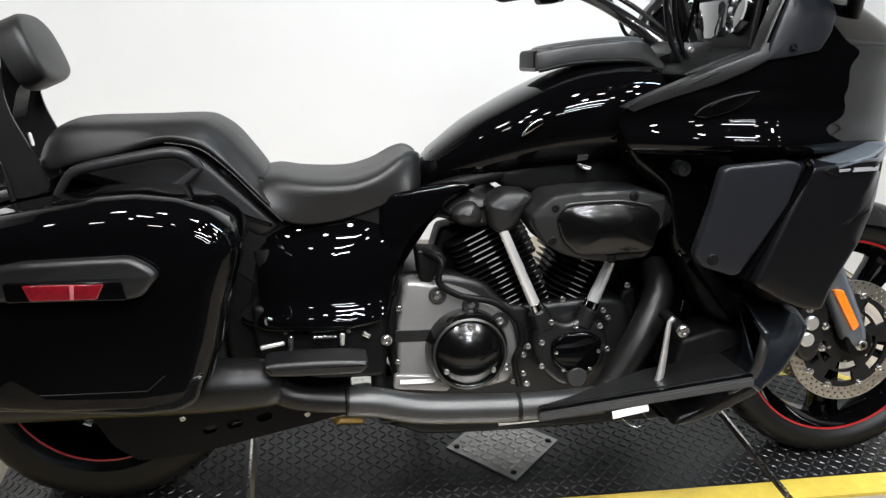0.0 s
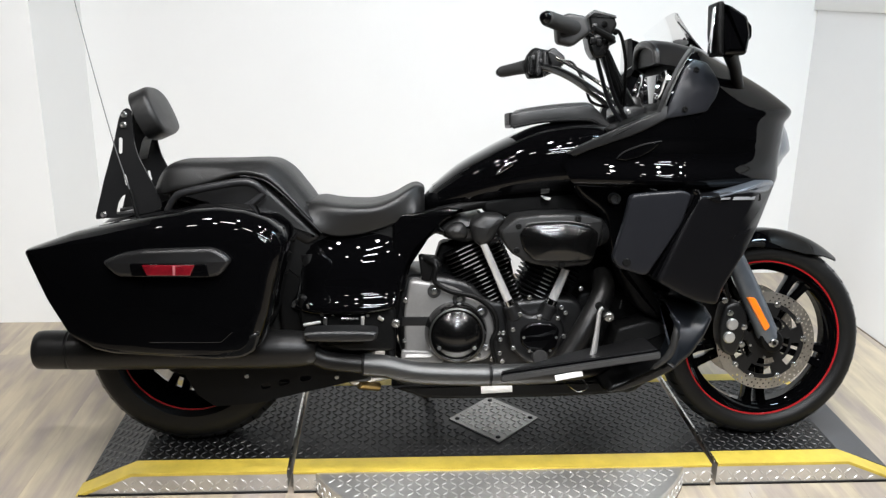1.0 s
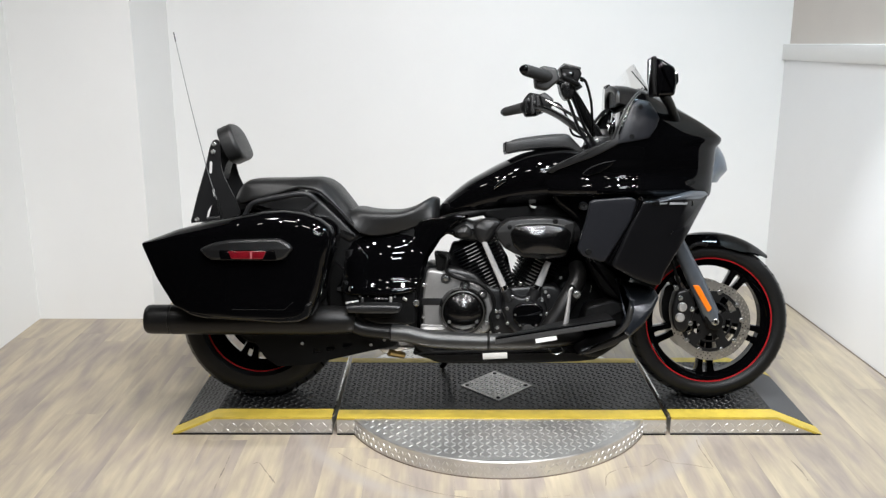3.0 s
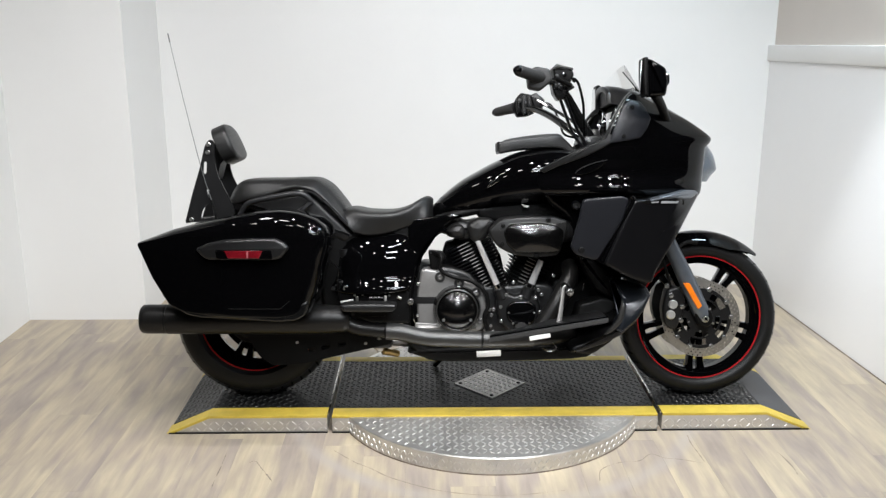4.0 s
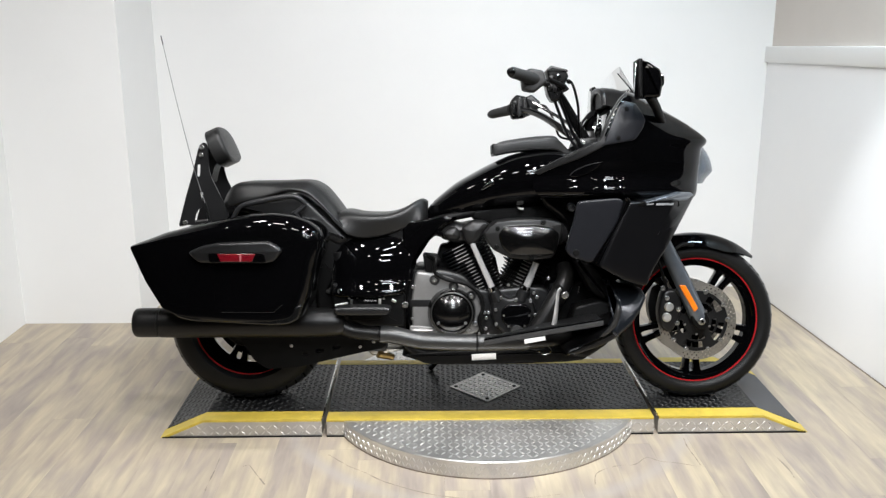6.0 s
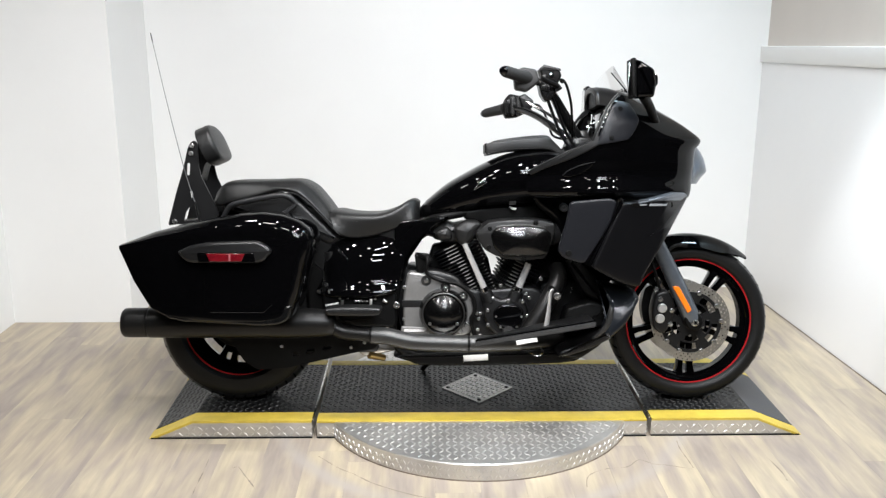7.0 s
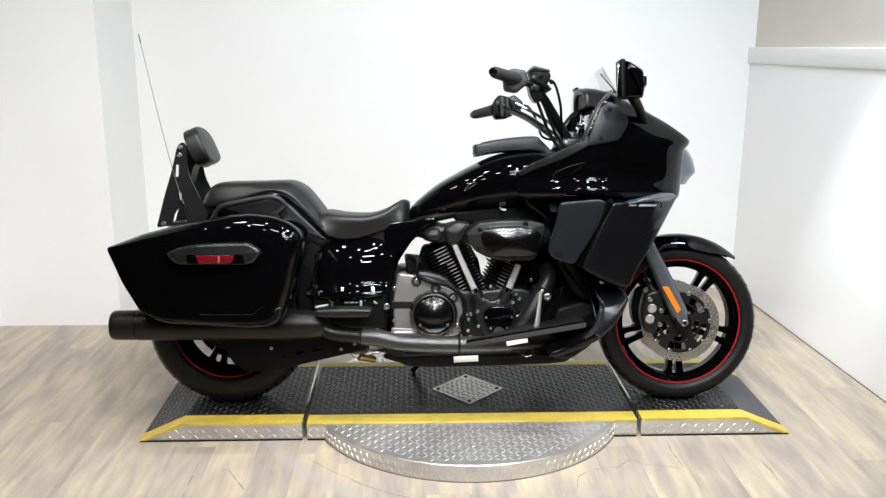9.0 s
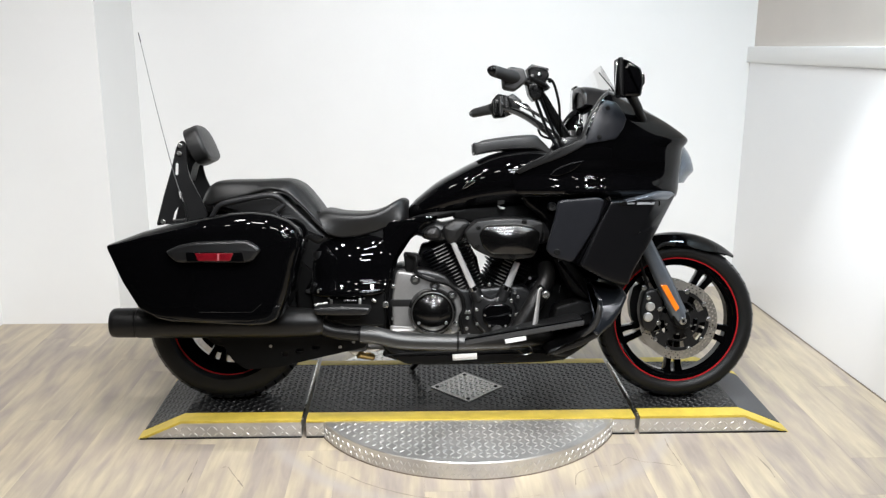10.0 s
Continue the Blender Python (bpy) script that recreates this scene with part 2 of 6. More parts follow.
PINKLENS = mat("pale_pink_lens", (0.34, 0.10, 0.11), 0.15, tone=0.2, grain=140, coat=1.0)
BRASS = mat("brass_fitting", (0.42, 0.30, 0.13), 0.35, metal=1.0, tone=0.2, grain=60)
TAG = mat("white_paper_tag", (0.78, 0.78, 0.76), 0.6, tone=0.05)
INK = mat("grey_print", (0.22, 0.225, 0.235), 0.4, tone=0.05)
BLUELENS = mat("headlight_lens", (0.018, 0.048, 0.085), 0.12, tone=0.3, grain=30, spec=0.32, coat=0.12)
GAUGE = mat("gauge_glass", (0.02, 0.022, 0.025), 0.06, tone=0.3, coat=1.0)
FIXTURE = mat("white_lamp_housing", (0.7, 0.7, 0.7), 0.4, tone=0.04)
DARKFIX = mat("black_lamp_housing", (0.02, 0.02, 0.02), 0.4, tone=0.1)


def glass_material():
    """A thin clear pane: see-through, with a gloss that grows towards the edge."""
    m = bpy.data.materials.new("clear_windscreen")
    m.use_nodes = True
    nt = m.node_tree
    nt.nodes.clear()
    out, mix = nt.nodes.new("ShaderNodeOutputMaterial"), nt.nodes.new("ShaderNodeMixShader")
    clear, gloss, edge = nt.nodes.new("ShaderNodeBsdfTransparent"), nt.nodes.new("ShaderNodeBsdfGlossy"), nt.nodes.new("ShaderNodeFresnel")
    clear.inputs[0].default_value = (0.97, 0.975, 0.98, 1)
    gloss.inputs["Roughness"].default_value = 0.02
    edge.inputs["IOR"].default_value = 1.12
    nt.links.new(edge.outputs[0], mix.inputs[0])
    nt.links.new(clear.outputs[0], mix.inputs[1])
    nt.links.new(gloss.outputs[0], mix.inputs[2])
    nt.links.new(mix.outputs[0], out.inputs[0])
    return m


CLEAR = glass_material()


def glow_material(name, color, strength):
    m = bpy.data.materials.new(name)
    m.use_nodes = True
    b = m.node_tree.nodes["Principled BSDF"]
    b.inputs["Emission Color"].default_value = (*color, 1)
    b.inputs["Emission Strength"].default_value = strength
    return m


BULB = glow_material("lit_lamp_face", (1.0, 0.97, 0.93), 90.0)


# ---------- mesh helpers ----------
def finish(bm, name, material, angle=35):
    bmesh.ops.remove_doubles(bm, verts=bm.verts, dist=1e-6)
    bmesh.ops.recalc_face_normals(bm, faces=bm.faces)
    me = bpy.data.meshes.new(name)
    bm.to_mesh(me)
    bm.free()
    for mm in (material if isinstance(material, (list, tuple)) else [material]):
        me.materials.append(mm)
    me.polygons.foreach_set("use_smooth", [True] * len(me.polygons))
    me.set_sharp_from_angle(angle=radians(angle))
    return me


def part(name, bm, material, parent, label="", angle=35):
    """A bmesh as one mesh object under a thing or a part."""
    me = bm if isinstance(bm, bpy.types.Mesh) else finish(bm, name, material, angle)
    ob = new(name, me)
    ob.parent = parent
    if label:
        ob["label"] = label
    return ob


def thing(name, bm, material, label, category, group="", kind="", m=None):
    ob = new(name, finish(bm, name, material)) if bm else new(name)
    if m:
        ob.matrix_world = m
    return tagged(ob, label, category, group, kind)


def curve(pts, per=6, closed=False):
    """Points on a smooth line through pts."""
    p = [Vector(q) for q in pts]
    n = len(p)
    out = []
    for i in range(n if closed else n - 1):
        a, b, c, d = (p[(i + k) % n] if closed else p[min(max(i + k, 0), n - 1)] for k in (-1, 0, 1, 2))
        for j in range(per):
            t = j / per
            out.append(0.5 * ((2 * b) + (c - a) * t + (2 * a - 5 * b + 4 * c - d) * t * t + (3 * b - a - 3 * c + d) * t ** 3))
    if not closed:
        out.append(p[-1])
    return out


def rounded(pts, r=0.01, seg=4):
    """A closed outline with its corners rounded."""
    p = [Vector(q) for q in pts]
    out = []
    for i in range(len(p)):
        a, b, c = p[i - 1], p[i], p[(i + 1) % len(p)]
        u, v = (a - b), (c - b)
        k = min(r, u.length * 0.45, v.length * 0.45)
        s, e = b + u.normalized() * k, b + v.normalized() * k
        for j in range(seg + 1):
            t = j / seg
            out.append(s * (1 - t) ** 2 + b * 2 * t * (1 - t) + e * t * t)
    return out


def inset(loop, d):
    """The outline moved inwards by d."""
    n = len(loop)
    area = sum(loop[i].x * loop[(i + 1) % n].y - loop[(i + 1) % n].x * loop[i].y for i in range(n))
    s = 1 if area > 0 else -1
    out = []
    for i in range(n):
        t = loop[(i + 1) % n] - loop[i - 1]
        t = t.normalized() if t.length > 1e-9 else Vector((1, 0))
        out.append(loop[i] + Vector((-t.y, t.x)) * s * d)
    return out


def bridge(bm, a, b):
    n = len(a)
    for i in range(n):
        q = (a[i], a[(i + 1) % n], b[(i + 1) % n], b[i])
        if len(set(q)) == 4:
            try:
                bm.faces.new(q)
            except ValueError:
                pass


def pillow(outline, y0, y1, edge=0.012, dome=0.0, steps=4, bend=None, smooth=None, corner=0.008, bm=None, slope=0.0):
    """A panel: an outline in x and z, from the lateral place y0 out to y1, with a rounded outer edge and a domed face.
    bend(x, z): how far a place is pushed sideways. slope: how far the root is wider than the face."""
    bm = bm or bmesh.new()
    loop = [q.to_2d() for q in curve([(*o, 0) for o in outline], smooth, True)] if smooth else rounded([Vector(o) for o in outline], corner)
    if dome > 0.001:
        loop = [a.lerp(b, k / n) for a, b in zip(loop, loop[1:] + loop[:1]) for n in [max(1, int((b - a).length / 0.02))] for k in range(n)]
    sgn = 1 if y1 > y0 else -1
    rings = []

    def ring(lp, y):
        rings.append([bm.verts.new((q.x, y + (bend(q.x, q.y) if bend else 0), q.y)) for q in lp])

    ring(inset(loop, -slope), y0)
    ring(loop, y1 - sgn * edge)
    last = loop
    for k in range(1, steps + 1):
        a = math.pi / 2 * k / steps
        last = inset(loop, edge * (1 - math.cos(a)))
        ring(last, y1 - sgn * edge * (1 - math.sin(a)))
    if dome:
        mid = sum(last, Vector((0, 0))) / len(last)
        for s in ([1 - k / 10 for k in range(1, 10)] + [0.04] if dome > 0.001 else (0.85, 0.65, 0.4, 0.15)):
            ring([mid + (q - mid) * s for q in last], y1 + sgn * dome * (1 - s * s))
    for a, b in zip(rings, rings[1:]):
        bridge(bm, a, b)
    bm.faces.new(rings[0])
    bm.faces.new(rings[-1])
    return bm


def flat_plate(outline, holes, y0, y1, corner=0.006):
    """A sheet with real holes."""
    bm = bmesh.new()
    loops = [rounded([Vector(o) for o in outline], corner)] + [[Vector(q) for q in h] for h in holes]
    sides = []
    for y in (y0, y1):
        edges, made = [], []
        for lp in loops:
            vs = [bm.verts.new((q.x, y, q.y)) for q in lp]
            edges += [bm.edges.new((vs[i], vs[(i + 1) % len(vs)])) for i in range(len(vs))]
            made.append(vs)
        bmesh.ops.triangle_fill(bm, use_beauty=True, use_dissolve=False, edges=edges)
        sides.append(made)
    for a, b in zip(*sides):
        bridge(bm, a, b)
    return bm


def slot(x, z, w, h, tilt=0.0, n=5):
    """A slot's outline, h tall and w wide."""
    pts = []
    for s, c in ((1, h / 2 - w / 2), (-1, -(h / 2 - w / 2))):
        for k in range(n + 1):
            a = (0 if s > 0 else math.pi) + math.pi * k / n
            pts.append(Vector((w / 2 * math.cos(a), c + w / 2 * math.sin(a))))
    ca, sa = math.cos(radians(tilt)), math.sin(radians(tilt))
    return [Vector((x + q.x * ca - q.y * sa, z + q.x * sa + q.y * ca)) for q in pts]


def tube(pts, r, n=12, per=6, bm=None, smooth=True, flat=1.0):
    """A round bar along a smooth line; r: one radius, or one for each given point."""
    bm = bm or bmesh.new()
    line = curve(pts, per) if smooth else [Vector(p) for p in pts]
    rad = [r] * len(line) if not isinstance(r, (list, tuple)) else list(np.interp(np.linspace(0, len(pts) - 1, len(line)), range(len(pts)), r))
    rings, side = [], None
    for i, p in enumerate(line):
        t = (line[min(i + 1, len(line) - 1)] - line[max(i - 1, 0)]).normalized()
        if side is None:
            side = t.orthogonal().normalized()
        side = (side - t * side.dot(t)).normalized()
        up = t.cross(side)
        rings.append([bm.verts.new(p + (side * math.cos(6.2831853 * k / n) + up * math.sin(6.2831853 * k / n) * flat) * rad[i]) for k in range(n)])
    for a, b in zip(rings, rings[1:]):
        bridge(bm, a, b)
    bm.faces.new(rings[0])
    bm.faces.new(rings[-1])
    return bm


def lathe(profile, centre, axis="y", n=48, closed=False, bm=None):
    """A turned shape: profile rows (radius, along)."""
    bm = bm or bmesh.new()
    rings = []
    for r, h in profile:
        row = []
        for k in range(n):
            a = 6.2831853 * k / n
            c, s = r * math.cos(a), r * math.sin(a)
            q = {"y": (c, h, s), "x": (h, c, s), "z": (c, s, h)}[axis]
            row.append(bm.verts.new(Vector(centre) + Vector(q)))
        rings.append(row)
    for a, b in zip(rings, rings[1:]):
        bridge(bm, a, b)
    if closed:
        bridge(bm, rings[-1], rings[0])
    else:
        bm.faces.new(rings[0])
        bm.faces.new(rings[-1])
    return bm


def rod(a, b, r0, r1=None, n=14, bm=None, bevel=0.0):
    """A straight tapered bar from a to b, with worn ends."""
    a, b = Vector(a), Vector(b)
    r1 = r0 if r1 is None else r1
    d = (b - a)
    if not bevel:
        return tube([a, b], [r0, r1], n, bm=bm, smooth=False)
    u = d.normalized()
    return tube([a, a + u * bevel, b - u * bevel, b], [r0 - bevel, r0, r1, r1 - bevel], n, bm=bm, smooth=False)


def loft(sections, n=28, fine=4, bm=None, low=None):
    """A body along x; sections (x, bottom, top, half width, squareness, lateral middle). low: another squareness for the lower half."""
    bm = bm or bmesh.new()
    rows = np.array([(*s, 0.0) if len(s) == 5 else s for s in sections], float)
    dense = []
    for i in range(len(rows) - 1):
        a, b, c, d = rows[max(i - 1, 0)], rows[i], rows[i + 1], rows[min(i + 2, len(rows) - 1)]
        for j in range(fine):
            t = j / fine
            dense.append(0.5 * (2 * b + (c - a) * t + (2 * a - 5 * b + 4 * c - d) * t * t + (3 * b - a - 3 * c + d) * t ** 3))
    dense.append(rows[-1])
    rings = []
    for x, zb, zt, hw, p, ym in dense:
        row = []
        for k in range(n):
            a = 6.2831853 * k / n
            c, s = math.cos(a), math.sin(a)
            q = low if low and s < 0 else p
            row.append(bm.verts.new((x, ym + hw * math.copysign(abs(c) ** (2 / q), c), (zb + zt) / 2 + (zt - zb) / 2 * math.copysign(abs(s) ** (2 / q), s))))
        rings.append(row)
    for a, b in zip(rings, rings[1:]):
        bridge(bm, a, b)
    bm.faces.new(rings[0])
    bm.faces.new(rings[-1])
    return bm


def block(lo, hi, bevel=0.004, bm=None, seg=2):
    bm = bm or bmesh.new()
    new_bm = bmesh.new()
    bmesh.ops.create_cube(new_bm, size=1.0)
    for v in new_bm.verts:
        v.co = Vector([lo[k] + (v.co[k] + 0.5) * (hi[k] - lo[k]) for k in range(3)])
    if bevel:
        bmesh.ops.bevel(new_bm, geom=new_bm.edges, offset=bevel, segments=seg, profile=0.5, affect="EDGES")
    tmp = bpy.data.meshes.new("tmp")
    new_bm.to_mesh(tmp)
    new_bm.free()
    bm.from_mesh(tmp)
    bpy.data.meshes.remove(tmp)
    return bm


def bolt_mesh(r, depth, name="bolt", material=None):
    """A socket-head bolt that looks along -y: a collar, a rounded head and a recess."""
    prof = [(r * 1.25, 0), (r * 1.25, -depth * 0.25), (r, -depth * 0.3), (r, -depth * 0.85), (r * 0.86, -depth), (r * 0.5, -depth), (r * 0.42, -depth * 0.6), (0.0001, -depth * 0.6)]
    return finish(lathe(prof, (0, 0, 0), "y", 12), name, material or ALU)


# ---------- the room ----------
BACK, LEFT, RIGHT = 1.60, -2.30, 1.64
STEP_X, STEP_Y = -1.70, 1.02


def prism(corners, z0, z1, bm=None):
    bm = bm or bmesh.new()
    a = [bm.verts.new((x, y, z0)) for x, y in corners]
    b = [bm.verts.new((x, y, z1)) for x, y in corners]
    bridge(bm, a, b)
    bm.faces.new(a)
    bm.faces.new(b)
    return bm


thing("wall_back", prism([(STEP_X, BACK), (1.85, BACK), (1.85, BACK + 0.12), (STEP_X, BACK + 0.12)], -0.05, CEIL), WALL,
      "plain white painted wall behind the motorcycle", "wall", kind="structure")
thing("wall_step", prism([(LEFT - 0.12, STEP_Y), (STEP_X, STEP_Y), (STEP_X, BACK + 0.12), (LEFT - 0.12, BACK + 0.12)], -0.05, CEIL), WALL,
      "white painted wall corner that juts into the bay", "wall", kind="structure")
thing("wall_left", prism([(LEFT - 0.12, -0.1), (LEFT, -0.1), (LEFT, STEP_Y), (LEFT - 0.12, STEP_Y)], -0.05, CEIL), WALL,
      "plain white painted side wall of the bay", "wall", kind="structure")
wr = [(RIGHT, BACK), (RIGHT + 0.096, -0.48), (RIGHT + 0.236, -0.48), (RIGHT + 0.2, BACK)]
thing("wall_right", prism(wr, -0.05, 1.345), PANEL, "glossy white wall panel of the bay", "wall", kind="structure")
thing("wall_right_upper", prism([(x + 0.02, y) for x, y in wr], 1.345, CEIL), BEIGE, "beige painted wall above the white rail", "wall", kind="structure")
gap = bmesh.new()
(gx0, gy0), (gx1, gy1) = (wr[0], wr[1]) if abs(wr[0][0] - wr[1][0]) < abs(wr[0][1] - wr[1][1]) else (wr[1], wr[2])
prism([(gx0 - 0.006, gy0), (gx0 - 0.001, gy0), (gx1 - 0.001, gy1), (gx1 - 0.006, gy1)], -0.002, 0.0035, gap)
thing("floor_gap_trim", gap, SHADOWGAP, "dark dirty joint between floor and side wall", "trim", kind="structure")
rail = bmesh.new()
ends = []
for y, dx, z0, z1 in ((BACK - 0.001, 0.0, 1.286, 1.371), (-0.48, 0.096, 1.340, 1.430)):
    ends.append([rail.verts.new((RIGHT + dx + ox, y, z)) for ox, z in ((-0.012, z0), (-0.016, z0 + 0.006), (-0.016, z1 - 0.004), (-0.010, z1), (0.06, z1), (0.06, z0))])
bridge(rail, *ends)
rail.faces.new(ends[0])
rail.faces.new(ends[1])
thing("rail_trim", rail, WALL, "white trim rail along the side wall", "trim", kind="structure")
thing("ceiling", prism([(-7, -10), (7, -10), (7, 2), (-7, 2)], CEIL, CEIL + 0.1), HALL, "dark ceiling with lamp fittings", "ceiling", kind="structure")
thing("wall_hall_front", prism([(-7, -10.1), (7, -10.1), (7, -10), (-7, -10)], -0.05, CEIL), HALL, "dark far wall of the hall", "wall", kind="structure")
thing("wall_hall_left", prism([(-7.1, -10), (-7, -10), (-7, 2), (-7.1, 2)], -0.05, CEIL), HALL, "dark side wall of the hall", "wall", kind="structure")
thing("wall_hall_right", prism([(7, -10), (7.1, -10), (7.1, 2), (7, 2)], -0.05, CEIL), HALL, "dark side wall of the hall", "wall", kind="structure")
# past the boards this base is an added dark floor that shapes reflections
floor = thing("floor", prism([(-7, -10), (7, -10), (7, 2), (-7, 2)], -0.08, -0.004), UNSEENFLOOR, "grey-beige wood-look plank floor", "floor", kind="structure")

for tx, ty in TUBES:
    fit_ob = thing("fluorescent_fitting", block((-0.44, -0.09, 0.0), (0.44, 0.09, 0.07), 0.012), FIXTURE, "long white fluorescent ceiling fitting", "ceiling light", "ceiling tubes", m=pose(tx, ty, CEIL - 0.071))
DOWN = [(-1.9, -1.25), (-0.95, -1.30), (0.25, -1.22), (0.8, -1.30), (1.7, -1.25), (-1.6, -2.1), (-0.6, -2.15), (0.55, -2.1), (1.5, -2.15), (-1.1, -3.0), (-0.35, -3.7), (1.0, -3.0), (1.9, -3.3)]
m_cold = pose(1.2, -0.25, CEIL - 0.071)
thing("fluorescent_fitting", block((-0.44, -0.08, 0.0), (0.44, 0.08, 0.07), 0.012), FIXTURE, "short white fluorescent ceiling fitting", "ceiling light", "ceiling tubes", m=m_cold)
for sx, sy in SPOTS + DOWN:
    can = thing("track_spot", lathe([(0.02, 0.2), (0.02, 0.1), (0.06, 0.09), (0.078, 0.0), (0.069, 0.0), (0.06, 0.06), (0.0001, 0.06)], (0, 0, 0), "z", 20), DARKFIX,
                "small black ceiling spotlight", "spotlight", "ceiling spots", m=pose(sx, sy, CEIL - 0.2))
    part("bulb", lathe([(0.066, 0.004), (0.065, 0.002), (0.0001, 0.001)], (0, 0, 0), "z", 20), BULB, can, "lit lamp face")

# ---------- the display platform ----------
H, FRONT, REAR = 0.068, -0.296, 0.302
STRIPE = 0.072


def treads(inside, u0, u1, v0, v1, place, pitch=0.0245, length=0.0255, wide=0.0068, high=0.0024):
    """Raised lozenges, each turned against its neighbours; place(u, v, h) lays them on a surface."""
    verts, faces = [], []
    nu, nv = int((u1 - u0) / pitch), int((v1 - v0) / pitch)
    for i in range(nu + 1):
        for j in range(nv + 1):
            u, v = u0 + (i + 0.5) * pitch, v0 + (j + 0.5) * pitch
            if not inside(u, v):
                continue
            a = radians(45 if (i + j) % 2 else -45)
            c, s = math.cos(a), math.sin(a)
            k = len(verts)
            for du, dv, h in ((-length / 2, 0, 0), (0, -wide / 2, 0), (length / 2, 0, 0), (0, wide / 2, 0), (-length * 0.28, 0, high), (0, -wide * 0.2, high), (length * 0.28, 0, high), (0, wide * 0.2, high)):
                verts.append(place(u + du * c - dv * s, v + du * s + dv * c, h))
            faces += [(k, k + 1, k + 5, k + 4), (k + 1, k + 2, k + 6, k + 5), (k + 2, k + 3, k + 7, k + 6), (k + 3, k, k + 4, k + 7), (k + 4, k + 5, k + 6, k + 7)]
    me = bpy.data.meshes.new("raised_treads")
    me.from_pydata(verts, [], faces)
    me.update()
    return me


def tread_part(parent, material, *args, **kw):
    me = treads(*args, **kw)
    me.materials.append(material)
    ob = new("raised_treads", me)
    ob.parent = parent
    ob["kind"] = "stuff"
    return ob


def side_prism(pts, y0, y1, bm=None):
    """An outline in x and z, drawn out along y."""
    bm = bm or bmesh.new()
    a = [bm.verts.new((x, y0, z)) for x, z in pts]
    b = [bm.verts.new((x, y1, z)) for x, z in pts]
    bridge(bm, a, b)
    bm.faces.new(a)
    bm.faces.new(b)
    return bm


def dia(u, v, r):
    return abs(u) / r[0] + abs(v) / r[1] < 1


DIA = (0.145, 0.150)
# round turntable below the deck
turn = thing("turntable", lathe([(0.0001, 0.0), (0.606, 0.0), (0.606, 0.060), (0.603, 0.064), (0.0001, 0.064)], (-0.008, -0.02, 0), "z", 96), PLATE,
             "round aluminium tread-plate turntable on the floor", "turntable")
tread_part(turn, GLINT, lambda u, v: u * u + v * v < 0.585 ** 2 and (v < FRONT + 0.02 or v > REAR + 0.04), -0.6, 0.6, -0.6, 0.6, lambda u, v, h: (u - 0.008, v - 0.02, 0.064 + h))
tread_part(turn, GLINT, lambda u, v: v < 0.055, 3.2, 6.25, 0.004, 0.06, lambda u, v, h: (-0.008 + (0.606 + h) * math.cos(u), -0.02 + (0.606 + h) * math.sin(u), v), pitch=0.0240, length=0.0240, wide=0.0058)
# dark strip added as the shadow line under the turntable's rim
part("base_shadow_strip", lathe([(0.600, 0.0), (0.6080, 0.0), (0.6080, 0.003), (0.6062, 0.004), (0.600, 0.004)], (-0.008, -0.02, 0), "z", 96, True), SHADOWGAP, turn, "thin brown strip standing for the base shadow")
# middle deck
deck = thing("platform_deck", side_prism([(-0.612, 0.066), (0.616, 0.066), (0.616, H), (-0.612, H)], FRONT + STRIPE, REAR - 0.05), DECK,
             "black tread-plate platform deck with yellow edges", "platform")
tread_part(deck, TREAD, lambda u, v: not dia(u, v, (0.165, 0.17)), -0.61, 0.61, FRONT + STRIPE + 0.004, REAR - 0.055, lambda u, v, h: (u, v, H + h), pitch=0.0215, length=0.0255, wide=0.0078)
for y0, y1 in ((FRONT, FRONT + STRIPE), (REAR - 0.05, REAR)):
    part("yellow_edge", block((-0.612, y0, 0.060), (0.616, y1, H + 0.0008), 0.0015), YELLOW, deck, "yellow painted safety edge")
fr = part("front_face", block((-0.612, FRONT + 0.001, 0.0), (-0.535, FRONT + 0.05, 0.060), 0.001), PLATE, deck, "bright tread-plate edge")
tread_part(fr, GLINT, lambda u, v: v < 0.052, -0.61, -0.545, 0.004, 0.056, lambda u, v, h: (u, FRONT + 0.001 - h, v), pitch=0.0240, length=0.0240, wide=0.0058)
fr = part("front_face", block((0.525, FRONT + 0.001, 0.0), (0.616, FRONT + 0.05, 0.060), 0.001), PLATE, deck, "bright tread-plate edge")
tread_part(fr, GLINT, lambda u, v: v < 0.052, 0.53, 0.61, 0.004, 0.056, lambda u, v, h: (u, FRONT + 0.001 - h, v), pitch=0.0240, length=0.0240, wide=0.0058)
# black strips painted in for the shadow along the deck's foot
for x0, x1 in ((-0.612, -0.54), (0.53, 0.616)):
    part("base_shadow_strip", block((x0, FRONT - 0.003, 0.0), (x1, FRONT + 0.01, 0.005), 0.001), RUBBER, deck, "thin black strip standing for the base shadow")
dplate = part("diamond_plate", prism([(-DIA[0], 0), (0, -DIA[1]), (DIA[0], 0), (0, DIA[1])], H, H + 0.004), WORN, deck, "scuffed aluminium diamond tread plate")
tread_part(dplate, GLINT, lambda u, v: dia(u, v, (DIA[0] - 0.018, DIA[1] - 0.018)), -0.15, 0.15, -0.15, 0.15, lambda u, v, h: (u, v, H + 0.004 + h), pitch=0.0200, length=0.0245, wide=0.0080, high=0.0025)
for bx, by in ((-0.118, 0), (0.118, 0), (0, -0.122), (0, 0.122)):
    part("bolt", lathe([(0.008, H + 0.004), (0.0075, H + 0.007), (0.004, H + 0.0085), (0.0001, H + 0.0085)], (bx, by, 0), "z", 12), SATIN, dplate)


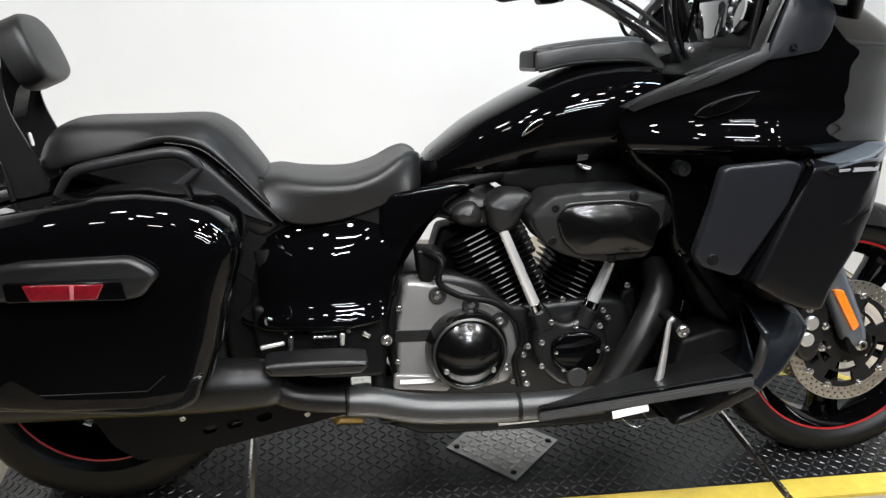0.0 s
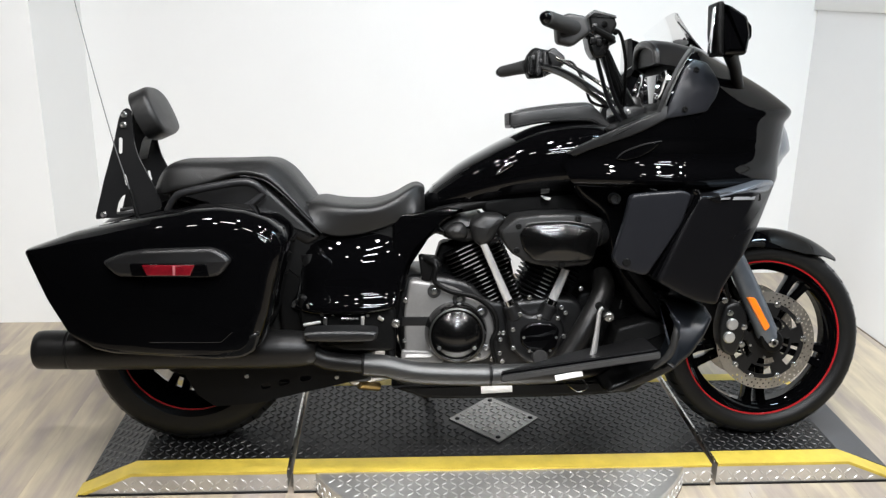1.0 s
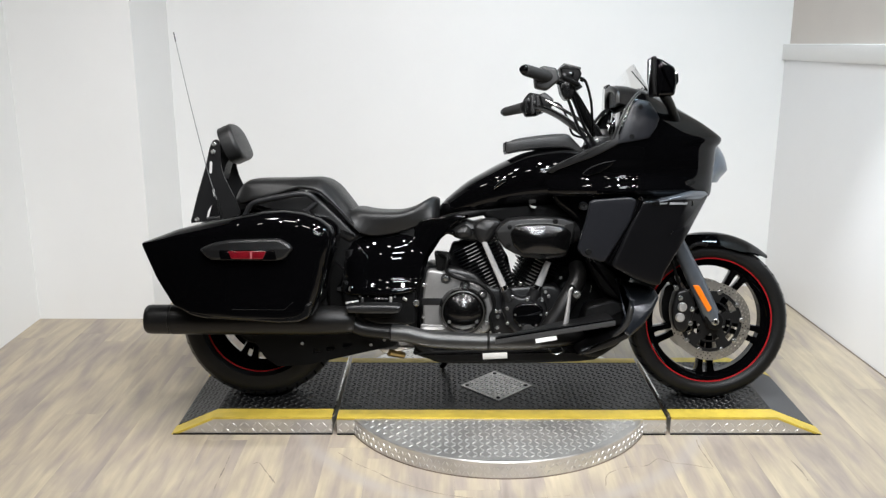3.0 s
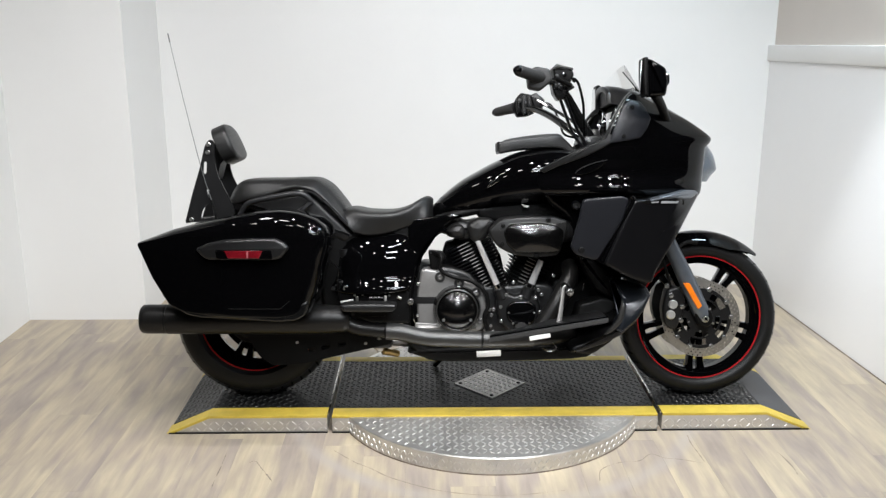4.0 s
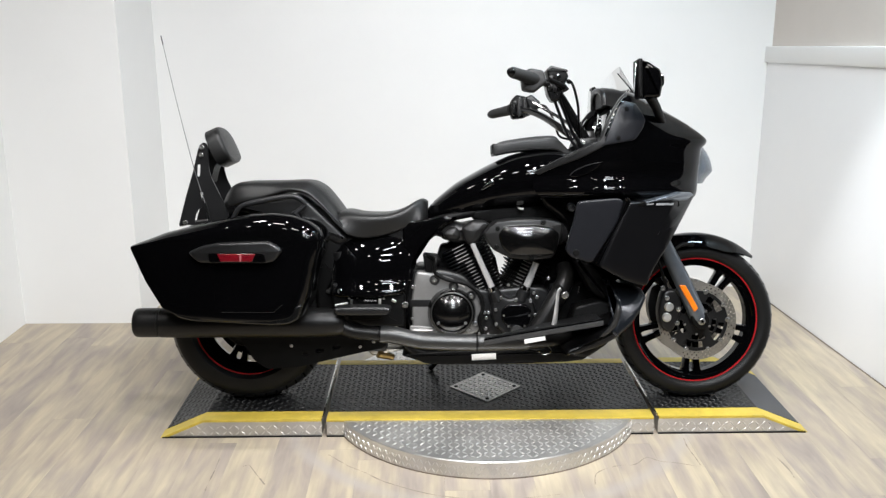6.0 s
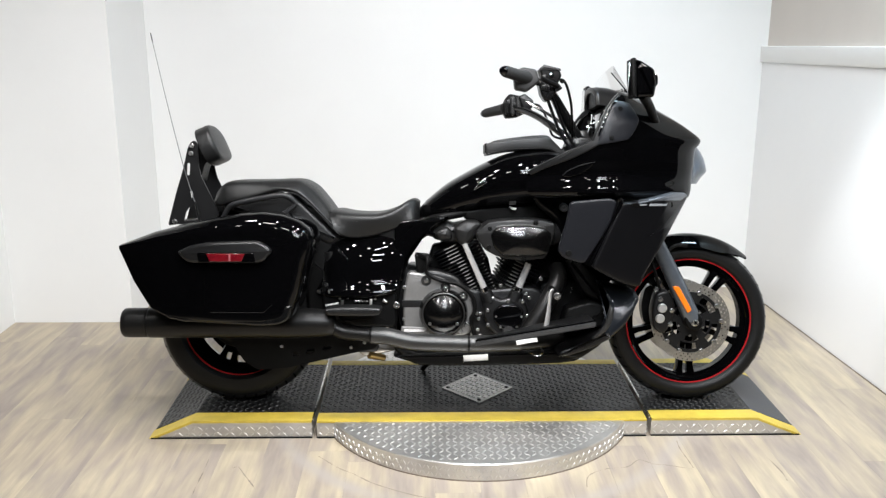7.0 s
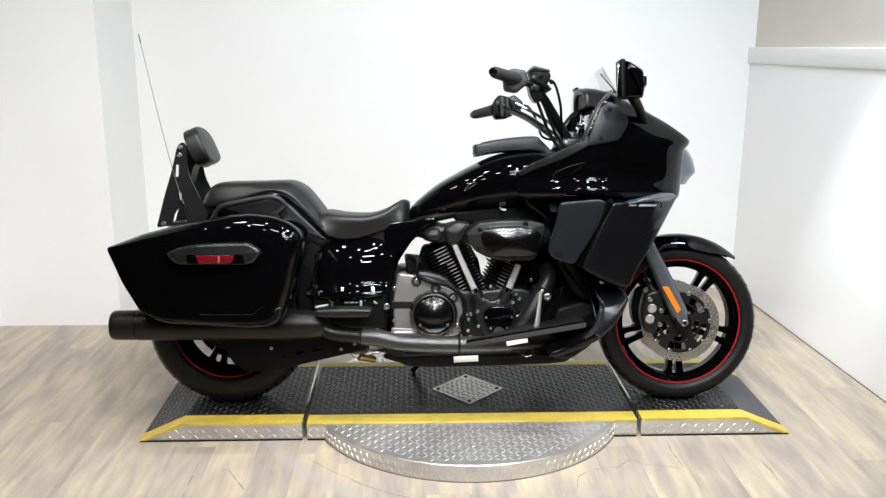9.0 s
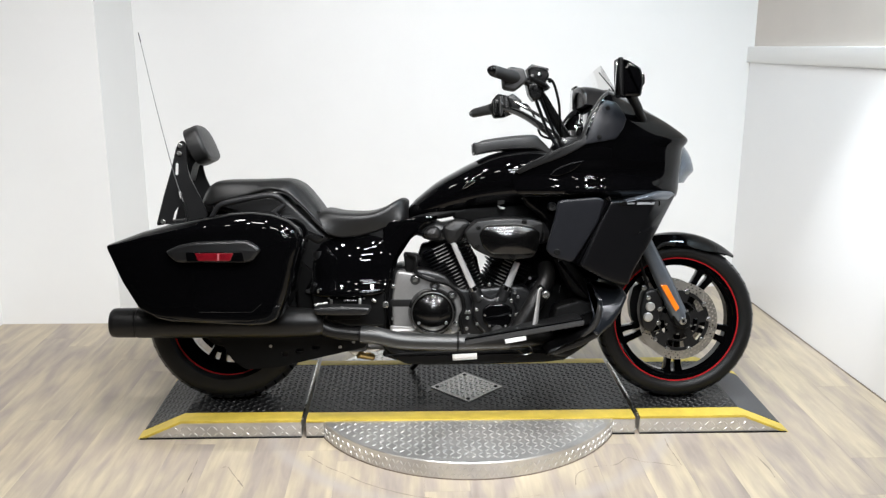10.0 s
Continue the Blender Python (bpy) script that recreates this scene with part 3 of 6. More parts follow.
def ramp(x_in, x_top, x_out, plain):
    """An end ramp: a level part where a wheel stands, then a slope down to the floor."""
    s = 1 if x_out > 0 else -1
    prof = [(x_in, 0.0), (x_in, H), (x_top, H), (x_out, 0.004), (x_out, 0.0)]
    body = thing("end_ramp", side_prism(prof, FRONT + 0.004, REAR), PLATE, "end ramp of the platform with black tread plate and yellow edge", "ramp", "platform ramps")
    top = part("deck_plate", side_prism([(x_in, H), (x_in, H + 0.003), (x_top, H + 0.003), (x_top, H)], FRONT + STRIPE, REAR - 0.05), DECK, body)
    lo, hi = min(x_in, x_top), max(x_in, x_top)
    tread_part(top, TREAD, lambda u, v: True, lo + 0.002, hi - 0.012, FRONT + STRIPE + 0.004, REAR - 0.055, lambda u, v, h: (u, v, H + 0.003 + h), pitch=0.0215, length=0.0255, wide=0.0078)
    run = abs(x_out - x_top)
    slope = part("slope_plate", side_prism([(x_top, H), (x_top, H + 0.003), (x_out, 0.007), (x_out, 0.004)], FRONT + STRIPE, REAR - 0.05), RAMPGREY if plain else DECK, body)
    if not plain:
        tread_part(slope, TREAD, lambda u, v: u < run - 0.01, 0.004, run, FRONT + STRIPE + 0.004, REAR - 0.055,
                   lambda u, v, h: (x_top + s * u, v, H + 0.003 + h - u / run * (H - 0.004)), pitch=0.0215, length=0.0255, wide=0.0078)
    for y0, y1 in ((FRONT + 0.001, FRONT + STRIPE), (REAR - 0.05, REAR)):
        part("yellow_edge", side_prism([(x_in, H - 0.006), (x_in, H + 0.0035), (x_top, H + 0.0035), (x_out + s * 0.008, 0.001), (x_out - s * 0.012, 0.0), (x_top, H - 0.006)], y0, y1), YELLOW, body, "yellow painted safety edge")
    side = lambda u, v: v < H - 0.012 and (s * u < s * x_top or v < H * (1 - abs(u - x_top) / run) - 0.014)
    tread_part(body, GLINT, side, min(x_in, x_out) + 0.003, max(x_in, x_out), 0.003, 0.06, lambda u, v, h: (u, FRONT + 0.004 - h, v), pitch=0.0240, length=0.0240, wide=0.0058)
    # the ramp's shadow line on the floor, added as a black strip
    part("base_shadow_strip", block((min(x_in, x_out), FRONT - 0.001, 0.0), (max(x_in, x_out), FRONT + 0.01, 0.005), 0.001), RUBBER, body, "thin black strip standing for the base shadow")
    part("edge_strip", block((min(x_in, x_in - s * 0.006), FRONT + 0.02, 0.062), (max(x_in, x_in - s * 0.006), REAR, H + 0.0045), 0.001), ALU, body, "bright metal edge strip")
    return body


ramp(-0.630, -1.070, -1.225, False)
ramp(0.634, 1.030, 1.196, True)

# ---------- the motorcycle ----------
BIKE = pose(-0.064, -0.083, H + 0.004, -10.2, 0, -0.8)
bike = thing("motorcycle", None, None, "gloss black touring motorcycle with hard saddlebags leaning on its stand", "motorcycle", m=BIKE)


# wheels
def tyre_mesh(c, R, rim, w):
    prof = []
    for k in range(25):
        a = -math.pi / 2 + math.pi * k / 24
        s, co = math.sin(a), math.cos(a)
        y = w / 2 * math.copysign(abs(s) ** 0.75, s)
        r = rim + 0.012 + (R - rim - 0.012) * abs(co) ** 0.62
        prof.append((r, y))
    prof = [(rim - 0.006, -w * 0.36), (rim + 0.004, -w * 0.42)] + prof + [(rim + 0.004, w * 0.42), (rim - 0.006, w * 0.36)]
    return lathe(prof, c, "y", 96, True)


def crown_mesh(c, R, w):
    """The tread's band, a hair proud of the carcass; its paler colour holds the wall's sheen."""
    prof = [(tyre_radius(abs(v) * w, R, w) + 0.0004, v * w) for v in np.linspace(-0.43, 0.43, 21)]
    bm = lathe(prof, c, "y", 96)
    bmesh.ops.delete(bm, geom=[f for f in bm.faces if len(f.verts) > 4], context="FACES_ONLY")
    return bm


def groove_mesh(c, R, w, count):
    """Slanting tread cuts: dark strips laid on the crown, the cuts' shade put into colour."""
    bm = bmesh.new()
    for i in range(count):
        for s in (-1, 1):
            row = []
            for j in range(6):
                v = s * (0.10 + 0.37 * j / 5) * w
                a = 6.2831853 * (i + (0.5 if s > 0 else 0)) / count + 0.09 * j / 5
                r = 0.0012 + tyre_radius(abs(v), R, w)
                t = 0.014 * (1 - abs(j - 2.5) / 6)
                row.append([bm.verts.new((c[0] + r * math.cos(a + d * t), c[1] + v, c[2] + r * math.sin(a + d * t))) for d in (-1, 1)])
            for p, q in zip(row, row[1:]):
                bm.faces.new((p[0], p[1], q[1], q[0]))
    return bm


def tyre_radius(v, R, w):
    s = min(0.999, (v / (w / 2)) ** (1 / 0.75))
    rim = TYRE_RIM + 0.012
    return rim + (R - rim) * math.cos(math.asin(s)) ** 0.62


def wheel(name, c, R, rim, w, rim_w, spokes, start, label):
    global TYRE_RIM
    TYRE_RIM = rim
    hw = rim_w / 2
    prof = [(rim, -hw), (rim + 0.004, -hw - 0.006), (rim - 0.008, -hw - 0.004), (rim - 0.018, -hw + 0.012), (rim - 0.034, -hw * 0.4), (rim - 0.036, hw * 0.4),
            (rim - 0.018, hw - 0.012), (rim - 0.008, hw + 0.004), (rim + 0.004, hw + 0.006), (rim, hw), (rim - 0.008, hw - 0.012), (rim - 0.022, 0), (rim - 0.008, -hw + 0.012)]
    body = part(name, lathe(prof, c, "y", 80, True), GLOSS, bike, label)
    part("tyre", tyre_mesh(c, R, rim, w), RUBBER, body, "black rubber tyre", 60)
    part("tread_band", crown_mesh(c, R, w), BAND, body, "satin tread band with a bluish sheen in its colour")
    part("tread_groove", groove_mesh(c, R, w, 44), PLASTIC, body)["kind"] = "stuff"
    for s in (-1, 1):
        part("rim_stripe", lathe([(rim + 0.0005, s * (hw + 0.0062)), (rim + 0.0045, s * (hw + 0.0078)), (rim - 0.0055, s * (hw + 0.0072)), (rim - 0.006, s * (hw + 0.004))], c, "y", 80, True), RED, body, "thin red rim stripe")
    part("hub", lathe([(0.03, -hw - 0.01), (0.05, -hw), (0.05, -0.02), (0.042, 0), (0.05, 0.02), (0.05, hw), (0.03, hw + 0.01)], c, "y", 32), GLOSS, body)
    for k in range(spokes):
        a = radians(start + 360 * k / spokes)
        u, v = Vector((math.cos(a), 0, math.sin(a))), Vector((-math.sin(a), 0, math.cos(a)))
        bm = bmesh.new()
        for s in (-1, 1):
            rows = []
            for r, off, half, th in ((0.038, 0.013, 0.012, 0.030), (rim * 0.55, 0.016, 0.0105, 0.023), (rim - 0.05, 0.022, 0.012, 0.024), (rim - 0.028, 0.024, 0.016, 0.028)):
                m = Vector(c) + u * r + v * (off * s)
                rows.append([bm.verts.new(m + v * (dv * half) + Vector((0, dy * th, 0))) for dv, dy in ((-1, -0.7), (-0.7, -1), (0.7, -1), (1, -0.7), (1, 0.7), (0.7, 1), (-0.7, 1), (-1, 0.7))])
            for p, q in zip(rows, rows[1:]):
                bridge(bm, p, q)
            bm.faces.new(rows[0])
            bm.faces.new(rows[-1])
        part("spoke", bm, GLOSS, body)
    return body


FW, RW = Vector((0.872, 0, 0.306)), Vector((-0.857, 0, 0.312))
front_wheel = wheel("front_wheel", FW, 0.307, 0.243, 0.132, 0.088, 5, 270, "black cast front wheel with red stripe")
rear_wheel = wheel("rear_wheel", RW, 0.312, 0.214, 0.20, 0.14, 5, 250, "black cast rear wheel with red stripe")


def brake_disc(c, y, r0, r1, rows, count, parent):
    """A drilled brake disc with real holes."""
    bm = bmesh.new()
    for f in (-0.0025, 0.0025):
        for j in range(rows):
            a0, a1 = r0 + (r1 - r0) * j / rows, r0 + (r1 - r0) * (j + 1) / rows
            for i in range(count):
                t0, t1 = 6.2831853 * (i + 0.5 * j) / count, 6.2831853 * (i + 1 + 0.5 * j) / count
                out, hole = [], []
                tm, rm = (t0 + t1) / 2, (a0 + a1) / 2
                for t, r in ((t0, a0), (tm, a0), (t1, a0), (t1, rm), (t1, a1), (tm, a1), (t0, a1), (t0, rm)):
                    out.append(bm.verts.new((c.x + r * math.cos(t), y + f, c.z + r * math.sin(t))))
                    ang = math.atan2(r - rm, (t - tm) * rm)
                    h = 0.0034
                    hr, ht = rm + h * math.sin(ang), tm + h * math.cos(ang) / rm
                    hole.append(bm.verts.new((c.x + hr * math.cos(ht), y + f, c.z + hr * math.sin(ht))))
                bridge(bm, out, hole)
    disc = part("brake_disc", bm, STEEL, parent, "drilled steel brake disc")
    bm = lathe([(r1, y - 0.0025), (r1, y + 0.0025)], c, "y", 64)
    bmesh.ops.delete(bm, geom=[f for f in bm.faces if len(f.verts) > 4], context="FACES_ONLY")
    lathe([(r0, y - 0.0025), (r0, y + 0.0025)], c, "y", 64, bm=bm)
    bmesh.ops.delete(bm, geom=[f for f in bm.faces if len(f.verts) > 4], context="FACES_ONLY")
    part("disc_edge", bm, STEEL, parent)
    return disc


s_bolt = bolt_mesh(0.0075, 0.009)
m_bolt = bolt_mesh(0.0055, 0.007)
t_bolt = bolt_mesh(0.004, 0.005)
k_bolt = bolt_mesh(0.0065, 0.006, material=PLASTIC)


def bolts(parent, places, me=None, name="bolt"):
    for x, y, z in places:
        ob = part(name, me or m_bolt, None, parent)
        ob.location = (x, y, z)


for s in (-1, 1):
    y = s * 0.079
    brake_disc(FW, y, 0.118, 0.150, 3, 48, front_wheel)
    ring = [(FW.x + 0.1165 * math.cos(6.2831853 * k / 60), FW.z + 0.1165 * math.sin(6.2831853 * k / 60)) for k in range(60)]
    gaps = []
    for k in range(5):
        for r0, r1, a0, a1 in ((0.080, 0.105, -30, 14), (0.055, 0.074, -20, 26)):
            arc = [radians(54 + 72 * k + a0 + (a1 - a0) * q / 6) for q in range(7)]
            gaps.append([Vector((FW.x + r * math.cos(a), FW.z + r * math.sin(a))) for r, row in ((r1, arc), (r0, arc[::-1])) for a in row])
    bm = flat_plate(ring, gaps, y - 0.004, y + 0.004, 0.0005)
    part("disc_carrier", bm, SATIN, front_wheel)
    if s < 0:
        bolts(front_wheel, [(FW.x + 0.116 * math.cos(a), y - 0.003, FW.z + 0.116 * math.sin(a)) for a in [radians(18 + 72 * k + d) for k in range(5) for d in (-15, 15)]], s_bolt, "disc_button")
        bolts(front_wheel, [(FW.x + 0.05 * math.cos(a), y - 0.006, FW.z + 0.05 * math.sin(a)) for a in [radians(50 + 72 * k) for k in range(5)]], t_bolt)
part("drive_pulley", lathe([(0.172, 0.085), (0.172, 0.10), (0.162, 0.104), (0.06, 0.098), (0.0001, 0.098)], RW, "y", 48), PLASTIC, rear_wheel, "black drive pulley")
part("disc_carrier", lathe([(0.098, -0.100), (0.098, -0.106), (0.092, -0.112), (0.080, -0.112), (0.072, -0.118), (0.050, -0.120), (0.0001, -0.120)], RW, "y", 48), PLASTIC, rear_wheel, "black rear hub cover")
part("rear_caliper", pillow([(-0.80, 0.205), (-0.735, 0.235), (-0.700, 0.200), (-0.745, 0.150), (-0.80, 0.160)], -0.09, -0.148, 0.010, smooth=4), SATIN, bike, "black rear brake caliper")

# front fork, fender, brakes
for s in (-1, 1):
    y = s * 0.112
    fork = part("fork_leg", tube([(0.60, y, 0.86), (0.742, y, 0.585), (0.800, y, 0.470), (0.858, y, 0.345), (0.872, y, 0.312)], [0.024, 0.0275, 0.031, 0.032, 0.026], 20, 3), FORK, bike, "blue-grey satin fork leg")
    part("axle_clamp", pillow([(0.840, 0.350), (0.890, 0.345), (0.906, 0.312), (0.890, 0.284), (0.860, 0.284), (0.838, 0.312)], s * 0.085, s * 0.135, 0.008, smooth=4), PLASTIC, fork)
    bolts(fork, [(0.872, -0.136 if s < 0 else 0.1, 0.314)], bolt_mesh(0.012, 0.010), "axle_bolt")
    part("axle_socket", lathe([(0.006, -0.0005), (0.0058, -0.0018), (0.0001, -0.0018)], (0.872, -0.1455 if s < 0 else 0.1455, 0.314), "y", 6), PLASTIC, fork)
    part("fork_reflector", pillow([(0.781, 0.452), (0.806, 0.452), (0.856, 0.364), (0.841, 0.350)], s * 0.139, s * 0.150, 0.003, corner=0.006), AMBER, fork, "orange side reflector")
    cal = part("brake_caliper", pillow([(0.735, 0.425), (0.775, 0.430), (0.800, 0.385), (0.795, 0.330), (0.765, 0.270), (0.728, 0.285), (0.715, 0.345), (0.722, 0.395)], s * 0.062, s * 0.118, 0.012, smooth=4), SATIN, bike, "black brake caliper with bright piston caps")
    if s < 0:
        for z, r in ((0.366, 0.0175), (0.326, 0.0175)):
            part("piston_cap", lathe([(r, 0), (r, -0.006), (r * 0.8, -0.010), (0.0001, -0.010)], (0.752 - (0.366 - z) * 0.2, -0.117, z), "y", 24), BRIGHT, cal, "bright piston cap")
        bolts(cal, [(0.729, -0.112, 0.437), (0.789, -0.118, 0.357), (0.785, -0.117, 0.304), (0.745, -0.118, 0.40)], s_bolt)
        part("brake_hose", tube([(0.75, -0.1, 0.42), (0.725, -0.11, 0.50), (0.70, -0.10, 0.58), (0.66, -0.09, 0.70)], 0.006, 10), PLASTIC, bike)
bm = bmesh.new()
rows = []
for k in range(29):
    a = radians(48 + 114 * k / 28)
    flare = 0.5 + 0.5 * min(1, (k + 1) / 5)
    row = []
    for j in range(13):
        t = -1 + j / 6
        r = 0.338 - 0.052 * abs(t) ** 2.6 * min(1, 0.25 + k / 7)
        y = 0.082 * t * flare
        row.append((FW.x + r * math.cos(a), y, FW.z + r * math.sin(a)))
    rows.append(row)
grid = [[bm.verts.new(p) for p in row] for row in rows]
for p, q in zip(grid, grid[1:]):
    for j in range(12):
        bm.faces.new((p[j], p[j + 1], q[j + 1], q[j]))
bmesh.ops.recalc_face_normals(bm, faces=bm.faces)
bmesh.ops.solidify(bm, geom=bm.faces[:], thickness=0.004)
part("front_fender", bm, GLOSS, bike, "gloss black front fender")
for s in (-1, 1):
    part("fender_stay", tube([(0.755, s * 0.09, 0.56), (0.80, s * 0.092, 0.60), (0.85, s * 0.084, 0.60)], 0.008, 8), PLASTIC, bike)


# frame, swingarm, engine
for s in (-1, 1):
    sw = flat_plate([(-0.93, 0.315), (-0.90, 0.345), (-0.70, 0.292), (-0.32, 0.280), (-0.304, 0.252), (-0.331, 0.222), (-0.50, 0.184), (-0.652, 0.149), (-0.77, 0.140), (-0.82, 0.175), (-0.87, 0.26)],
                    [slot(-0.624, 0.201, 0.017, 0.030, -76), slot(-0.572, 0.211, 0.017, 0.034, -76), slot(-0.510, 0.223, 0.017, 0.034, -76)], s * 0.150, s * 0.172, 0.012)
    part("swingarm_plate", sw, PLASTIC, bike, "black swingarm plate with oval holes")
part("swingarm", block((-0.60, -0.15, 0.20), (-0.32, 0.15, 0.26), 0.015), SATIN, bike)
part("rear_axle", rod((-0.9, -0.19, 0.312), (-0.9, 0.19, 0.312), 0.012, n=12), ALU, bike)
bolts(bike, [(-0.678, -0.172, 0.23), (-0.37, -0.172, 0.245), (-0.42, -0.172, 0.226)], m_bolt)
for s in (-1, 1):
    part("frame_tube", tube([(0.50, s * 0.03, 0.92), (0.35, s * 0.08, 0.80), (0.05, s * 0.09, 0.735), (-0.205, s * 0.125, 0.665), (-0.250, s * 0.128, 0.50), (-0.260, s * 0.135, 0.36), (-0.26, s * 0.15, 0.25), (-0.18, s * 0.13, 0.19), (0.10, s * 0.12, 0.175), (0.42, s * 0.11, 0.20), (0.50, s * 0.08, 0.32), (0.52, s * 0.05, 0.6), (0.52, s * 0.03, 0.88)], 0.016, 12, 5), PLASTIC, bike, "black frame tube")
    part("frame_gusset", pillow([(-0.26, 0.69), (-0.10, 0.714), (-0.052, 0.710), (-0.095, 0.686), (-0.126, 0.662), (-0.105, 0.648), (-0.112, 0.634), (-0.137, 0.641), (-0.165, 0.618), (-0.193, 0.590), (-0.212, 0.53), (-0.225, 0.47), (-0.26, 0.47)], s * 0.08, s * 0.150, 0.008, corner=0.008), GLOSS, bike, "gloss black frame gusset")
part("belly_pan", pillow([(-0.22, 0.20), (0.40, 0.215), (0.44, 0.185), (0.36, 0.160), (-0.10, 0.150), (-0.20, 0.165)], 0.13, -0.15, 0.012, smooth=3), PLASTIC, bike)
part("crankcase", pillow([(-0.24, 0.50), (-0.05, 0.50), (0.04, 0.44), (0.26, 0.45), (0.31, 0.38), (0.29, 0.25), (0.20, 0.19), (-0.14, 0.19), (-0.23, 0.27)], 0.14, -0.125, 0.018, smooth=4), SATIN, bike, "satin black crankcase")
part("backbone", pillow([(0.0, 0.735), (0.0, 0.70), (0.10, 0.675), (0.30, 0.66), (0.42, 0.55), (0.50, 0.45), (0.53, 0.60), (0.52, 0.80), (0.30, 0.80)], 0.11, -0.11, 0.015, corner=0.02), PLASTIC, bike, "black frame backbone and intake box")
part("inner_box", pillow([(-0.78, 0.70), (-0.60, 0.76), (-0.40, 0.70), (-0.20, 0.69), (-0.22, 0.52), (-0.26, 0.30), (-0.45, 0.26), (-0.58, 0.33), (-0.60, 0.55)], 0.14, -0.14, 0.015, corner=0.03), PLASTIC, bike, "black inner frame box")

gear = part("gear_cover", pillow([(-0.210, 0.510), (-0.151, 0.502), (-0.080, 0.481), (-0.022, 0.452), (0.026, 0.408), (0.039, 0.347), (0.023, 0.275), (-0.04, 0.262), (-0.223, 0.281), (-0.226, 0.35), (-0.226, 0.416), (-0.217, 0.467)], -0.10, -0.168, 0.010, corner=0.02), SILVER, bike, "silver-grey gear cover")
part("cover_band", pillow([(-0.231, 0.402), (-0.150, 0.402), (-0.150, 0.375), (-0.232, 0.375)], -0.166, -0.1688, 0.0012, corner=0.004), SATIN, gear, "dark recessed band")
part("cover_foot", pillow([(-0.233, 0.305), (-0.150, 0.300), (-0.110, 0.272), (-0.12, 0.262), (-0.236, 0.272)], -0.16, -0.176, 0.004), SILVER, gear)
CL = (-0.076, 0, 0.356)
clutch = part("clutch_cover", lathe([(0.092, -0.16), (0.088, -0.190), (0.081, -0.206), (0.0785, -0.211), (0.075, -0.212), (0.073, -0.208), (0.071, -0.207)] + [(max(0.0001, 0.071 * (1 - k / 9)), -0.207 - 0.026 * (1 - (1 - k / 9) ** 2)) for k in range(1, 10)], CL, "y", 64), BLACKCAP, bike, "round gloss black clutch cover", 60)
part("cover_rim", lathe([(0.0795, -0.211), (0.0755, -0.2145), (0.0740, -0.2125), (0.078, -0.209)], CL, "y", 64, True), SHIELD, clutch, "thin bright rim")
bolts(clutch, [(CL[0] + 0.061 * math.cos(a), -0.2125, CL[2] + 0.061 * math.sin(a)) for a in (radians(90), radians(215), radians(325))], m_bolt)
for bx, bz in ((-0.140, 0.477), (-0.068, 0.454), (-0.004, 0.416)):
    boss = part("bolt_boss", lathe([(0.019, 0.0), (0.019, -0.005), (0.0165, -0.008), (0.0105, -0.008), (0.0095, -0.004), (0.0001, -0.004)], (bx, -0.167, bz), "y", 24), CASE, gear, "raised dark bolt boss")
    bolts(boss, [(bx, -0.171, bz)], s_bolt)
part("cover_ledge", side_prism([(-0.222, -0.010), (-0.150, -0.010), (-0.135, 0.0), (-0.150, 0.010), (-0.222, 0.012)], -0.002, 0.003), SILVER, gear, "silver-grey ledge").matrix_local = pose(0, -0.1745, 0.292, -38, 0, 0)
bolts(gear, [(-0.012, -0.168, 0.286), (0.012, -0.168, 0.31)], s_bolt)
bolts(gear, [(-0.222, -0.168, 0.45), (-0.224, -0.16, 0.33)], m_bolt)
part("cooling_hose", tube([(-0.17, -0.15, 0.57), (-0.135, -0.19, 0.555), (-0.140, -0.19, 0.510), (-0.095, -0.19, 0.480), (-0.02, -0.19, 0.462), (0.030, -0.19, 0.42), (0.040, -0.19, 0.37), (0.026, -0.19, 0.33), (0.040, -0.18, 0.27)], 0.0075, 10), PLASTIC, bike, "black rubber hose")
part("breather", pillow([(-0.185, 0.575), (-0.13, 0.57), (-0.115, 0.545), (-0.135, 0.535), (-0.15, 0.50), (-0.175, 0.50)], -0.09, -0.16, 0.008, corner=0.01), PLASTIC, bike)


